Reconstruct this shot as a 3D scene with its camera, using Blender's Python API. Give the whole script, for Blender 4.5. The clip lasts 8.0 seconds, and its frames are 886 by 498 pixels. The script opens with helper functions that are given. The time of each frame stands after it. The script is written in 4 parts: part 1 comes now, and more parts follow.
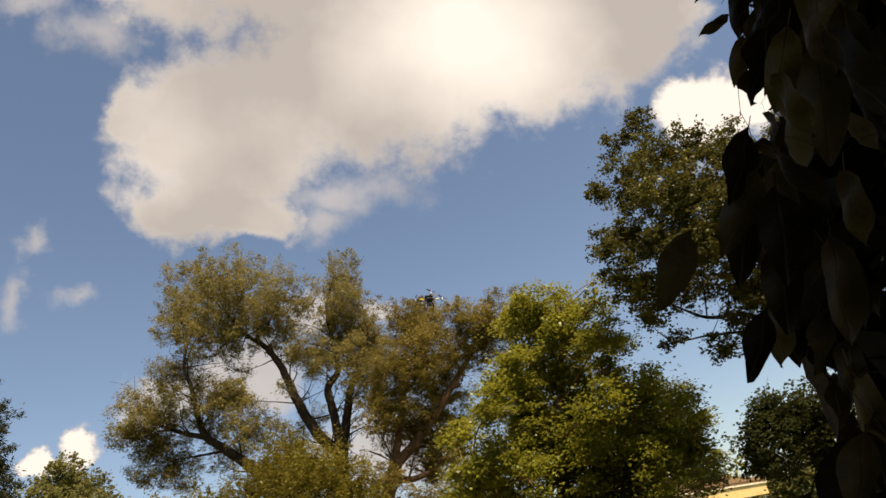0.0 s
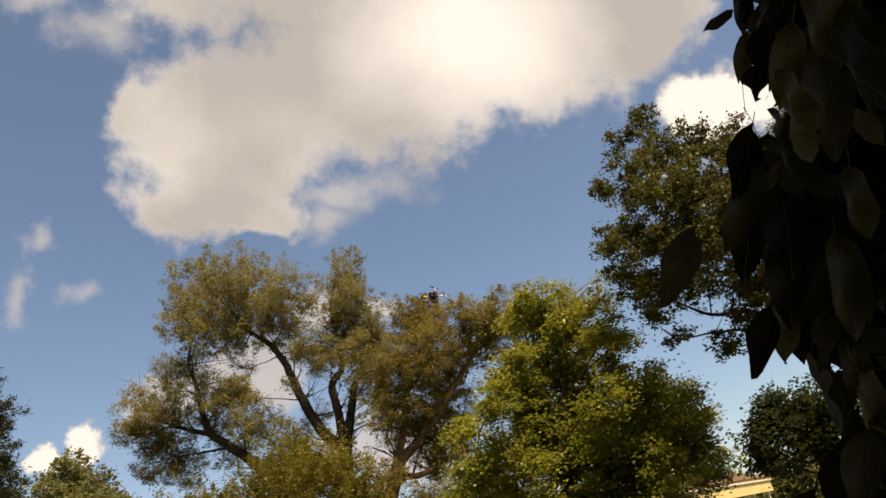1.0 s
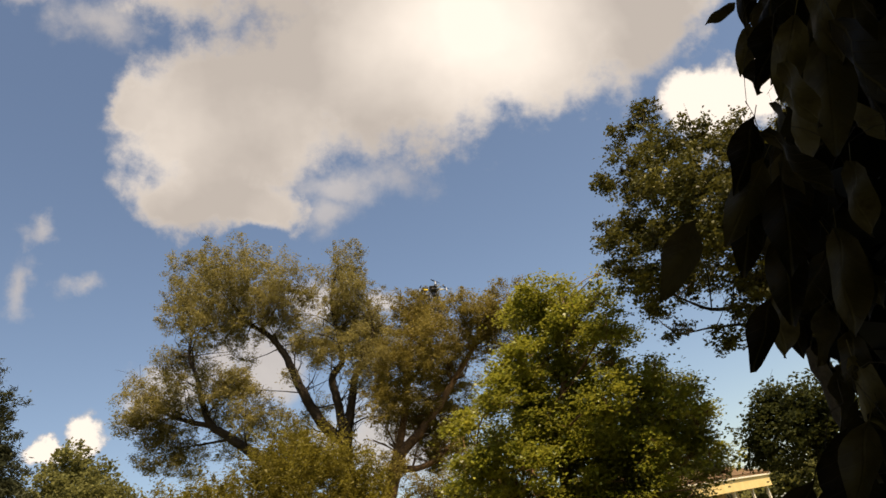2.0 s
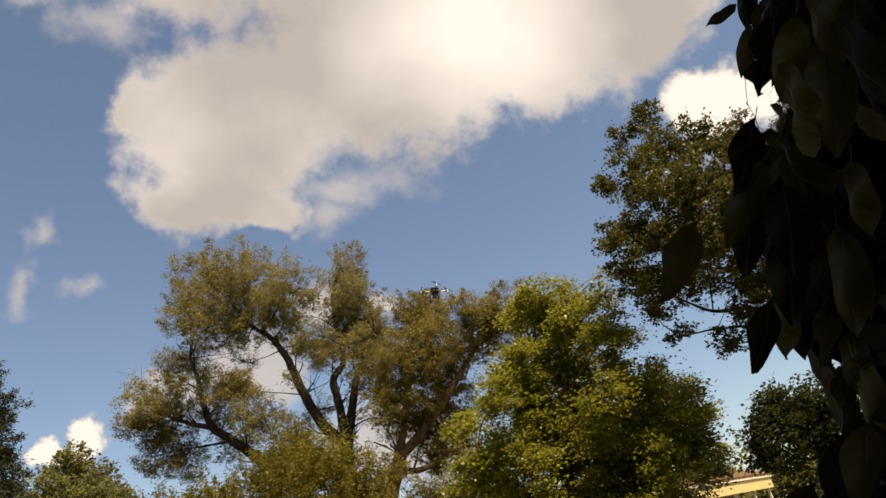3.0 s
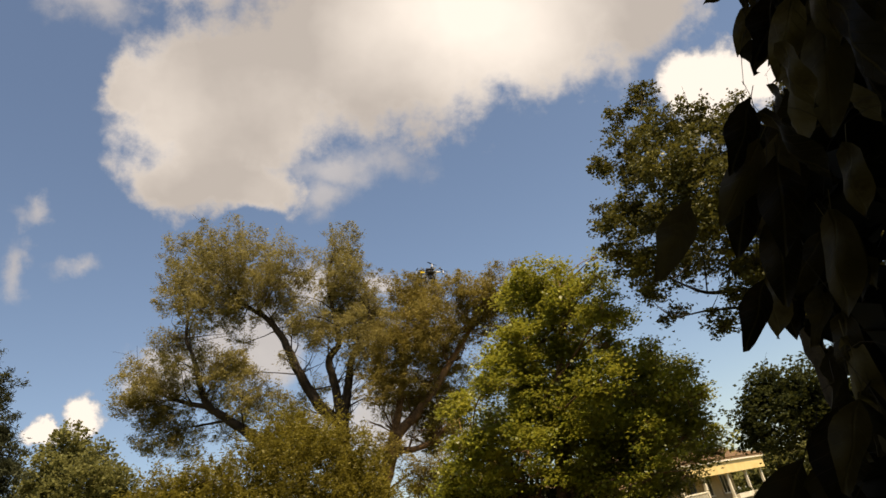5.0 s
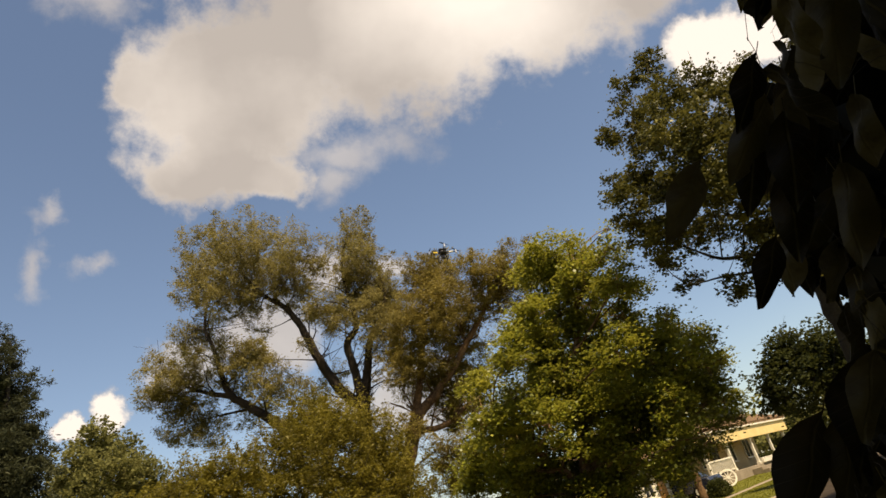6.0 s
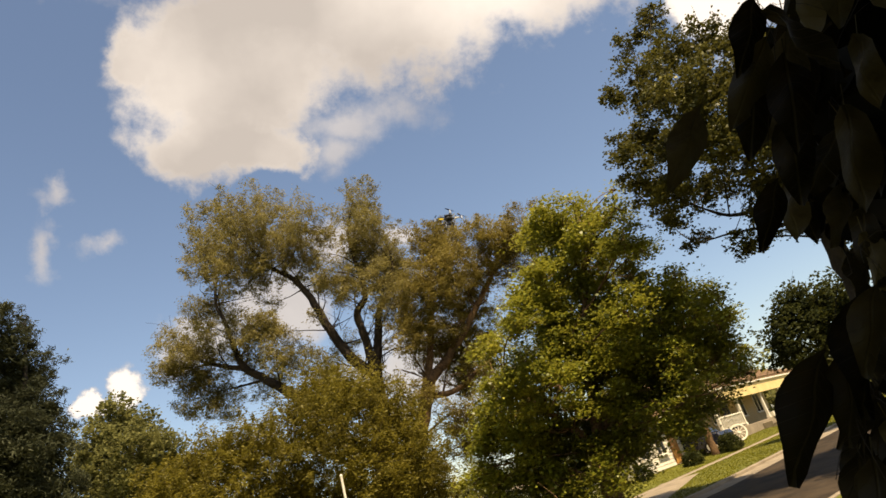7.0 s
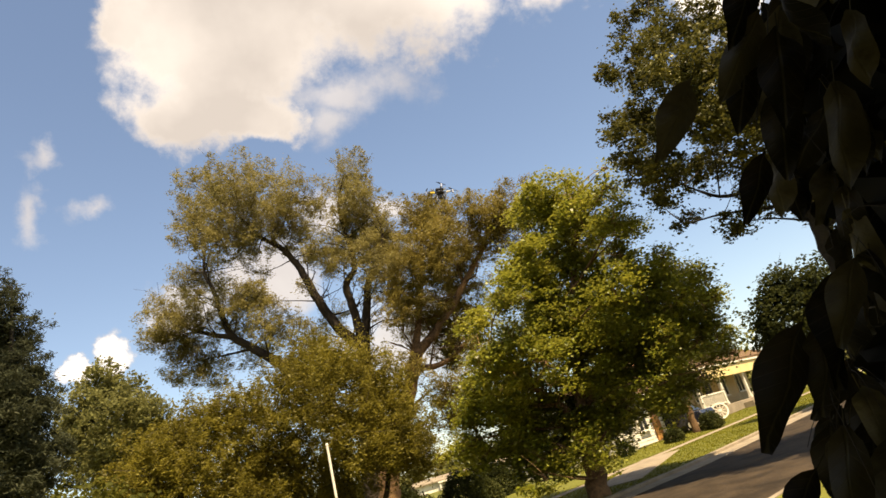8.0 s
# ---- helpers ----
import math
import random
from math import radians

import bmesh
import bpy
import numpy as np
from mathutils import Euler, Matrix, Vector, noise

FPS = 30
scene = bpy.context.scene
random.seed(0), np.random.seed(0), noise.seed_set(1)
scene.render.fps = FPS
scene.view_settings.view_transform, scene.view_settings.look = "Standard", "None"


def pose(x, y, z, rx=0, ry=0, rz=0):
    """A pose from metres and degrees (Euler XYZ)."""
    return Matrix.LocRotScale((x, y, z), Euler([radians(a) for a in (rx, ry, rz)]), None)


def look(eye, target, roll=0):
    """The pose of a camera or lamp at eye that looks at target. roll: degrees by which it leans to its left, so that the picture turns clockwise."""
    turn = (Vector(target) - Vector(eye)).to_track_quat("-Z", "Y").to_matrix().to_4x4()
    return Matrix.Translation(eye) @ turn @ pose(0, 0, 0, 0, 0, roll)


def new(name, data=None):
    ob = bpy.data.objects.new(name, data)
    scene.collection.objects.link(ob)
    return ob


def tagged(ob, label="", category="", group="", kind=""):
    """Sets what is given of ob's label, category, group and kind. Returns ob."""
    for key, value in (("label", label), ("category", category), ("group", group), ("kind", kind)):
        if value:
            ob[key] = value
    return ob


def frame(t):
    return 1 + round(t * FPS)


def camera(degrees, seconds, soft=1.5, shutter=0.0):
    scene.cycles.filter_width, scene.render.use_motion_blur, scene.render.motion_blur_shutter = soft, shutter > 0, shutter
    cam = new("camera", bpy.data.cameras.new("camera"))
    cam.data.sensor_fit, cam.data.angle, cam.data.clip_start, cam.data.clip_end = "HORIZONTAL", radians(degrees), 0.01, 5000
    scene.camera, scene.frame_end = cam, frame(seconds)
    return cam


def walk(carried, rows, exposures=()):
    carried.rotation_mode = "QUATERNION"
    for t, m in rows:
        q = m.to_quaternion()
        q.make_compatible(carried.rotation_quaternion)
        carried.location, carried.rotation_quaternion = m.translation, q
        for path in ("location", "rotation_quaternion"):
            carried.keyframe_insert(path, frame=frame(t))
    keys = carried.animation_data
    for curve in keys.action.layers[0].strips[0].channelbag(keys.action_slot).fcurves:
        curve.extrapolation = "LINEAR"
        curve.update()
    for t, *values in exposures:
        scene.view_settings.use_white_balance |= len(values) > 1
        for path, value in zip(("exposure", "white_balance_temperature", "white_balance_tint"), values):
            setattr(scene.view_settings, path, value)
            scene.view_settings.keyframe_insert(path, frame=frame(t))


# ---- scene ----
# The eye stands in front of a tree, tilts down and leans a little; it sinks some centimetres on the way.
cam = camera(66.0, 8.0, soft=1.6)
ROWS = [
    (0.0, 1.600, 117.5, 13.24, 3.33),
    (0.5, 1.600, 117.64, 13.31, 3.49),
    (1.0, 1.599, 117.33, 13.11, 3.63),
    (1.5, 1.598, 116.71, 12.87, 3.51),
    (3.0, 1.597, 116.94, 12.8, 3.65),
    (3.5, 1.596, 116.57, 12.29, 3.31),
    (4.0, 1.595, 115.77, 12.57, 3.12),
    (5.5, 1.592, 114.84, 13.21, 3.62),
    (6.0, 1.587, 114.1, 15.03, 5.44),
    (6.5, 1.580, 113.27, 16.23, 6.55),
    (7.0, 1.574, 111.69, 16.66, 6.77),
    (7.5, 1.565, 109.78, 16.38, 6.35),
    (8.0, 1.564, 109.15, 15.58, 5.44),
]
EXPOSURES = [(0.0, 0.66, 7450, 12), (5.5, 0.64, 7450, 12), (6.5, 0.72, 7500, 12), (7.0, 0.85, 7550, 12), (7.5, 1.03, 7550, 12), (8.0, 1.16, 7650, 12)]
walk(cam, [(t, pose(0, 0, z, rx, ry, rz)) for t, z, rx, ry, rz in ROWS], EXPOSURES)

# ---- sky, clouds and sun ----
SUN_WAY = Vector((0.27, -0.42, 0.865)).normalized()
sun_data = bpy.data.lights.new("sun", "SUN")
sun_data.energy, sun_data.angle, sun_data.color = 5.0, radians(0.53), (1.0, 0.88, 0.68)
sun = new("sun", sun_data)
sun.matrix_world = look(SUN_WAY * 60, (0, 0, 0))

world = bpy.data.worlds.new("summer_sky")
scene.world = world
world.use_nodes = True
WT = world.node_tree


class Nodes:
    """Short hand for building a node tree."""

    def __init__(self, tree):
        self.tree = tree

    def add(self, kind, **values):
        node = self.tree.nodes.new(kind)
        for key, value in values.items():
            setattr(node, key, value)
        return node

    def put(self, value, socket):
        if isinstance(value, bpy.types.NodeSocket):
            self.tree.links.new(value, socket)
        elif value is not None:
            socket.default_value = value

    def math(self, op, a, b=None, c=None, clamp=False):
        node = self.add("ShaderNodeMath", operation=op, use_clamp=clamp)
        for value, socket in zip((a, b, c), node.inputs):
            self.put(value, socket)
        return node.outputs[0]

    def vec(self, op, a, b=None, out=0):
        node = self.add("ShaderNodeVectorMath", operation=op)
        self.put(a, node.inputs[0])
        self.put(b, node.inputs[1])
        return node.outputs[out]

    def noise(self, where, scale, detail=4.0, rough=0.55, out=0):
        node = self.add("ShaderNodeTexNoise")
        self.put(where, node.inputs["Vector"])
        self.put(scale, node.inputs["Scale"])
        self.put(detail, node.inputs["Detail"])
        self.put(rough, node.inputs["Roughness"])
        return node.outputs[out]

    def ramp(self, value, lo, hi, a=0.0, b=1.0, smooth=True):
        node = self.add("ShaderNodeMapRange", interpolation_type="SMOOTHSTEP" if smooth else "LINEAR")
        for v, socket in zip((value, lo, hi, a, b), node.inputs):
            self.put(v, socket)
        return node.outputs[0]

    def mix(self, f, a, b, blend="MIX"):
        node = self.add("ShaderNodeMix", data_type="RGBA", blend_type=blend)
        self.put(f, node.inputs[0])
        self.put((*a, 1) if isinstance(a, tuple) else a, node.inputs[6])
        self.put((*b, 1) if isinstance(b, tuple) else b, node.inputs[7])
        return node.outputs[2]


# cloud masses on the sky: place and half size, as tangents about the middle of the sky in front
MASS = [(-0.318, 0.175, 0.17, 0.141), (-0.111, 0.258, 0.224, 0.157), (0.096, 0.324, 0.24, 0.145), (0.278, 0.349, 0.108, 0.108), (-0.36, 0.075, 0.124, 0.062), (-0.186, 0.457, 0.431, 0.149), (-0.273, 0.046, 0.075, 0.041), (-0.451, 0.2, 0.046, 0.05)]
PUFF = [(-0.538, -0.065, 0.031, 0.015), (-0.601, 0.022, 0.023, 0.015), (-0.629, -0.065, 0.018, 0.041), (-0.513, 0.325, 0.055, 0.036), (-0.173, 0.042, 0.046, 0.027), (-0.152, 0.084, 0.099, 0.025), (-0.61, 0.365, 0.05, 0.02)]
WHITE = [(0.396, 0.192, 0.080, 0.066), (0.458, 0.222, 0.05, 0.058), (-0.532, -0.286, 0.029, 0.034), (-0.585, -0.312, 0.045, 0.018)]
BANK = [(-0.202, -0.094, 0.04, 0.035), (-0.262, -0.196, 0.05, 0.062), (-0.343, -0.181, 0.045, 0.045), (-0.409, -0.215, 0.058, 0.036), (-0.459, -0.239, 0.033, 0.033), (-0.094, -0.086, 0.03, 0.018), (-0.07, -0.29, 0.105, 0.075)]


def build_sky():
    n = Nodes(WT)
    WT.nodes.clear()
    way = n.add("ShaderNodeTexCoord").outputs["Generated"]
    front = pose(0, 0, 0, 117.5, 13.24, 3.33).to_3x3()
    right, up, ahead = front.col[0], front.col[1], -front.col[2]
    depth = n.math("MAXIMUM", n.vec("DOT_PRODUCT", way, tuple(ahead), 1), 0.05)
    u = n.math("DIVIDE", n.vec("DOT_PRODUCT", way, tuple(right), 1), depth)
    v = n.math("DIVIDE", n.vec("DOT_PRODUCT", way, tuple(up), 1), depth)
    both = n.add("ShaderNodeCombineXYZ")
    n.put(u, both.inputs[0]), n.put(v, both.inputs[1])
    uv = both.outputs[0]
    # billows push the outline about
    push = n.vec("SUBTRACT", n.noise(uv, 7.0, 6.0, 0.6, out=1), (0.5, 0.5, 0.5))
    bent = n.vec("ADD", uv, n.vec("MULTIPLY", push, (0.13, 0.13, 0.0)))
    fine = n.noise(uv, 16.0, 9.0, 0.62)

    def cover(masses):
        total = None
        for x, y, a, b in masses:
            d = n.vec("LENGTH", n.vec("MULTIPLY", n.vec("SUBTRACT", bent, (x, y, 0)), (1 / a, 1 / b, 0)), None, 1)
            total = d if total is None else n.math("SMOOTH_MIN", total, d, 0.25)
        return total

    big = n.math("ADD", cover(MASS), n.math("MULTIPLY", n.math("SUBTRACT", fine, 0.5), 1.0))
    big_a = n.ramp(big, 1.14, 0.66)
    puff = n.math("ADD", cover(PUFF), n.math("MULTIPLY", n.math("SUBTRACT", fine, 0.5), 2.2))
    puff_a = n.ramp(puff, 1.6, 0.0, 0.0, 0.6)
    white = n.math("ADD", cover(WHITE), n.math("MULTIPLY", n.math("SUBTRACT", fine, 0.5), 1.5))
    white_a = n.ramp(white, 1.15, 0.65)
    bank = n.math("ADD", cover(BANK), n.math("MULTIPLY", n.math("SUBTRACT", fine, 0.5), 1.6))
    bank_a = n.ramp(bank, 1.3, 0.5, 0.0, 0.8)
    # broken clouds go on over the rest of the sky
    other = n.math("MULTIPLY", n.ramp(n.noise(way, 2.6, 8.0, 0.6), 0.50, 0.62), n.ramp(n.vec("DOT_PRODUCT", way, tuple(ahead), 1), 0.72, 0.60))
    alpha = n.math("MAXIMUM", n.math("MAXIMUM", big_a, puff_a), n.math("MAXIMUM", n.math("MAXIMUM", white_a, bank_a), other))
    # the thick middle of the mass is grey below, its sunlit shoulders are white
    shade = n.noise(uv, 4.5, 5.0, 0.5)
    glow = n.vec("LENGTH", n.vec("MULTIPLY", n.vec("SUBTRACT", uv, (0.04, 0.31, 0)), (1 / 0.20, 1 / 0.13, 0)), None, 1)
    lit = n.math("ADD", n.ramp(glow, 1.5, 0.1), n.math("MULTIPLY", n.math("SUBTRACT", shade, 0.5), 1.3))
    shoulder = n.vec("LENGTH", n.vec("MULTIPLY", n.vec("SUBTRACT", uv, (-0.44, 0.16, 0)), (1 / 0.09, 1 / 0.11, 0)), None, 1)
    lit = n.math("ADD", lit, n.ramp(shoulder, 1.3, 0.2, 0.0, 0.35))
    lit = n.math("ADD", lit, n.ramp(big, 0.55, 1.0, 0.0, 0.25))
    tone = n.mix(n.math("MAXIMUM", n.math("MAXIMUM", lit, white_a), n.math("MULTIPLY", bank_a, 0.25), clamp=True), (0.44, 0.418, 0.412), (0.88, 0.845, 0.82))
    sky = n.add("ShaderNodeTexSky", sky_type="NISHITA", sun_disc=False, sun_elevation=math.asin(SUN_WAY.z), sun_rotation=math.atan2(SUN_WAY.x, SUN_WAY.y) % (2 * math.pi))
    sky.air_density, sky.dust_density, sky.ozone_density = 1.0, 0.9, 1.6
    blue = n.add("ShaderNodeBackground")
    n.put(sky.outputs[0], blue.inputs[0]), n.put(0.096, blue.inputs[1])
    cloud = n.add("ShaderNodeBackground")
    n.put(tone, cloud.inputs[0]), n.put(0.75, cloud.inputs[1])
    mixed = n.add("ShaderNodeMixShader")
    n.put(alpha, mixed.inputs[0]), n.put(blue.outputs[0], mixed.inputs[1]), n.put(cloud.outputs[0], mixed.inputs[2])
    n.put(mixed.outputs[0], n.add("ShaderNodeOutputWorld").inputs[0])


build_sky()

# ---- materials ----


def material(name, rough=0.8, spec=0.3, metal=0.0):
    m = bpy.data.materials.new(name)
    m.use_nodes = True
    shader = m.node_tree.nodes["Principled BSDF"]
    shader.inputs["Roughness"].default_value = rough
    shader.inputs["Specular IOR Level"].default_value = spec
    shader.inputs["Metallic"].default_value = metal
    return m, Nodes(m.node_tree), shader


def surface(name, a, b, scale=3.0, rough=0.8, bump=0.2, fine=40.0, metal=0.0, spec=0.3):
    """A worn surface between two colours, with grain and stains."""
    m, n, shader = material(name, rough, spec, metal)
    where = n.add("ShaderNodeTexCoord").outputs["Object"]
    stain, grain = n.noise(where, scale, 5.0, 0.6), n.noise(where, fine, 3.0, 0.6)
    f = n.math("ADD", n.math("MULTIPLY", stain, 0.7), n.math("MULTIPLY", grain, 0.3))
    n.put(n.mix(n.ramp(f, 0.35, 0.65), a, b), shader.inputs["Base Color"])
    relief = n.add("ShaderNodeBump")
    n.put(bump, relief.inputs["Strength"]), n.put(0.02, relief.inputs["Distance"]), n.put(grain, relief.inputs["Height"])
    n.put(relief.outputs[0], shader.inputs["Normal"])
    return m


def foliage(name, dark, mid, light, through_light=0.35, rough=0.65, large=0.5, spec=0.14):
    """Leaves that differ one by one, in patches over the crown, and let some light through."""
    m, n, shader = material(name, rough, spec)
    one = n.add("ShaderNodeNewGeometry").outputs["Random Per Island"]
    where = n.add("ShaderNodeTexCoord").outputs["Object"]
    patch = n.noise(where, large, 3.0, 0.5)
    f = n.math("ADD", n.math("MULTIPLY", one, 0.36), n.math("MULTIPLY", n.ramp(patch, 0.3, 0.7), 0.54))
    col = n.mix(n.ramp(f, 0.0, 0.5), dark, mid)
    col = n.mix(n.ramp(f, 0.55, 1.0), col, light)
    n.put(col, shader.inputs["Base Color"])
    lucent = n.add("ShaderNodeBsdfTranslucent")
    n.put(n.mix(0.5, col, light), lucent.inputs[0])
    both = n.add("ShaderNodeMixShader")
    n.put(through_light, both.inputs[0]), n.put(shader.outputs[0], both.inputs[1]), n.put(lucent.outputs[0], both.inputs[2])
    out = m.node_tree.nodes["Material Output"]
    n.put(both.outputs[0], out.inputs[0])
    return m


M_WILLOW = foliage("willow_leaves", (0.060, 0.048, 0.008), (0.196, 0.160, 0.036), (0.375, 0.318, 0.130), 0.36, 0.5, 0.5, 0.3)
M_WILLOW_BROWN = foliage("browning_willow_leaves", (0.056, 0.040, 0.006), (0.186, 0.142, 0.022), (0.345, 0.275, 0.085), 0.35, 0.5, 0.5, 0.3)
M_SHRUB = foliage("shrub_leaves", (0.044, 0.036, 0.004), (0.150, 0.123, 0.012), (0.285, 0.235, 0.042), 0.35, 0.55, 0.5, 0.25)
M_MAPLE = foliage("maple_leaves", (0.030, 0.040, 0.004), (0.162, 0.172, 0.012), (0.470, 0.420, 0.068), 0.34, 0.42, 0.5, 0.4)
M_OAK = foliage("oak_leaves", (0.022, 0.021, 0.005), (0.064, 0.062, 0.012), (0.280, 0.245, 0.055), 0.18, 0.5, 0.5, 0.25)
M_FAR = foliage("far_leaves", (0.062, 0.064, 0.020), (0.145, 0.140, 0.042), (0.250, 0.235, 0.085))
M_LEFT = foliage("dark_green_leaves", (0.013, 0.018, 0.004), (0.036, 0.042, 0.009), (0.090, 0.090, 0.022))
M_SPRUCE = foliage("spruce_needles", (0.019, 0.023, 0.010), (0.047, 0.052, 0.025), (0.105, 0.105, 0.055), 0.2)
M_YELLOW = foliage("yellow_green_leaves", (0.038, 0.041, 0.007), (0.083, 0.084, 0.012), (0.150, 0.135, 0.022))
# Darker than a real leaf: the tree's deep shade is put into this colour.
M_NEAR = foliage("shade_darkened_leaves", (0.006, 0.005, 0.002), (0.012, 0.010, 0.004), (0.024, 0.019, 0.008), 0.10, 0.6, 3.0, 0.06)


def veined_leaf():
    """A dull broad leaf, darkened for the shade it hangs in, with a pale midrib and side veins, darker blotches and one
    tone per leaf.
    """
    m, n, shader = material("shade_dark_veined_leaf", 0.55, 0.12)
    where = n.add("ShaderNodeTexCoord").outputs["Object"]
    one = n.add("ShaderNodeObjectInfo").outputs["Random"]
    split = n.add("ShaderNodeSeparateXYZ")
    n.put(where, split.inputs[0])
    off = n.math("ABSOLUTE", split.outputs[0])
    rib = n.ramp(off, 0.0016, 0.0005)
    slant = n.math("ADD", n.math("MULTIPLY", split.outputs[2], 1.0), n.math("MULTIPLY", off, 0.9))
    wave = n.math("ABSOLUTE", n.math("SINE", n.math("MULTIPLY", slant, 260.0)))
    vein = n.math("MAXIMUM", rib, n.math("MULTIPLY", n.ramp(wave, 0.16, 0.0), 0.6))
    blotch = n.noise(where, 45.0, 4.0, 0.6)
    # Shade is part of these tones: the dark end is almost black.
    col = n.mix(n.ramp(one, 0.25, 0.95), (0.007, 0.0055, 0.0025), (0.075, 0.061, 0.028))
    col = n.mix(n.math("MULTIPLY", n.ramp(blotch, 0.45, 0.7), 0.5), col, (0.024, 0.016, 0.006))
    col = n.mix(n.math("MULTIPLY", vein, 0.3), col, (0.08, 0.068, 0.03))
    n.put(col, shader.inputs["Base Color"])
    relief = n.add("ShaderNodeBump", invert=True)
    n.put(0.5, relief.inputs["Strength"]), n.put(0.002, relief.inputs["Distance"]), n.put(vein, relief.inputs["Height"])
    n.put(relief.outputs[0], shader.inputs["Normal"])
    lucent = n.add("ShaderNodeBsdfTranslucent")
    n.put(col, lucent.inputs[0])
    both = n.add("ShaderNodeMixShader")
    n.put(0.2, both.inputs[0]), n.put(shader.outputs[0], both.inputs[1]), n.put(lucent.outputs[0], both.inputs[2])
    n.put(both.outputs[0], m.node_tree.nodes["Material Output"].inputs[0])
    return m


M_NEAR_LEAF = veined_leaf()
M_BARK = surface("grey_brown_bark", (0.014, 0.010, 0.007), (0.046, 0.033, 0.021), 2.0, 0.95, 0.8, 18.0)
M_BARK_RED = surface("scaly_brown_bark", (0.055, 0.03, 0.014), (0.19, 0.11, 0.05), 2.5, 0.95, 0.8, 14.0)
M_DARK_BARK = surface("dark_bark", (0.016, 0.013, 0.010), (0.042, 0.033, 0.024), 2.0, 0.95, 0.8, 18.0)
M_GRASS = surface("lawn_soil", (0.088, 0.092, 0.010), (0.140, 0.135, 0.016), 0.6, 0.9, 0.5, 30.0)
M_BLADE = foliage("grass_blades", (0.090, 0.094, 0.010), (0.145, 0.138, 0.016), (0.200, 0.178, 0.026), 0.3, 0.9, 0.3, 0.03)
# Besides wear, the dark tone and strong blotches stand for tree shade and dapples.
M_ROAD = surface("worn_shaded_asphalt", (0.020, 0.014, 0.008), (0.056, 0.039, 0.023), 1.1, 0.92, 0.6, 14.0, spec=0.15)
M_CONCRETE = surface("weathered_concrete", (0.192, 0.152, 0.100), (0.288, 0.232, 0.160), 1.2, 0.85, 0.3, 50.0)
M_WHITE = surface("white_paint", (0.58, 0.53, 0.42), (0.74, 0.68, 0.55), 1.5, 0.6, 0.1, 30.0)
M_CREAM = surface("cream_siding_paint", (0.38, 0.28, 0.13), (0.50, 0.38, 0.19), 1.5, 0.65, 0.1, 30.0)
M_YELLOW_WOOD = surface("pale_yellow_fascia_paint", (0.60, 0.45, 0.19), (0.70, 0.54, 0.25), 1.5, 0.6, 0.1, 30.0)
M_ROOF = surface("tan_roof_shingles", (0.12, 0.07, 0.035), (0.20, 0.12, 0.06), 2.0, 0.9, 0.5, 25.0)
M_DOOR = surface("orange_brown_door_paint", (0.32, 0.15, 0.04), (0.42, 0.21, 0.06), 2.0, 0.5, 0.1, 20.0)
M_DARK = surface("dark_painted_trim", (0.02, 0.02, 0.022), (0.04, 0.04, 0.045), 2.0, 0.5, 0.1, 20.0)
M_GLASS, _n, _s = material("window_glass", 0.08, 0.6)
_s.inputs["Base Color"].default_value = (0.02, 0.022, 0.026, 1)
M_CARBON, _n, _s = material("black_plastic", 0.45, 0.4)
_s.inputs["Base Color"].default_value = (0.016, 0.015, 0.017, 1)
M_YELLOW_TAPE, _n, _s = material("yellow_tape", 0.45, 0.4)
_s.inputs["Base Color"].default_value = (0.75, 0.52, 0.02, 1)
M_METAL, _n, _s = material("bare_metal", 0.3, 0.5, 1.0)
_s.inputs["Base Color"].default_value = (0.75, 0.75, 0.76, 1)
M_CAR, _n, _s = material("dark_blue_car_paint", 0.25, 0.6)
_s.inputs["Base Color"].default_value = (0.02, 0.024, 0.04, 1)
M_RUBBER, _n, _s = material("tyre_rubber", 0.8, 0.2)
_s.inputs["Base Color"].default_value = (0.018, 0.018, 0.018, 1)

# ---- building helpers ----


def mesh_of(name, verts, faces, mat=None, smooth=False):
    me = bpy.data.meshes.new(name)
    if isinstance(verts, np.ndarray) and isinstance(faces, np.ndarray):
        k = faces.shape[1]
        me.vertices.add(len(verts)), me.loops.add(faces.size), me.polygons.add(len(faces))
        me.vertices.foreach_set("co", verts.astype(np.float32).ravel())
        me.loops.foreach_set("vertex_index", faces.astype(np.int32).ravel())
        me.polygons.foreach_set("loop_start", np.arange(0, faces.size, k, dtype=np.int32))
        me.update(calc_edges=True)
    else:
        me.from_pydata([tuple(v) for v in verts], [], faces)
        me.update()
    if mat:
        me.materials.append(mat)
    if smooth:
        me.polygons.foreach_set("use_smooth", [True] * len(me.polygons))
    return me


def part(name, bm, mat, parent=None, label="", smooth=False):
    """Links a bmesh, or a mesh, as one mesh object under a thing."""
    if isinstance(bm, bmesh.types.BMesh):
        me = bpy.data.meshes.new(name)
        bm.to_mesh(me)
        bm.free()
        me.materials.append(mat)
        if smooth:
            me.polygons.foreach_set("use_smooth", [True] * len(me.polygons))
    else:
        me = bm
    ob = new(name, me)
    ob.parent = parent
    if label:
        ob["label"] = label
    return ob


def thing(name, m, label, category, group="", kind=""):
    ob = new(name)
    ob.empty_display_size = 0.2
    ob.matrix_basis = m
    return tagged(ob, label, category, group, kind)


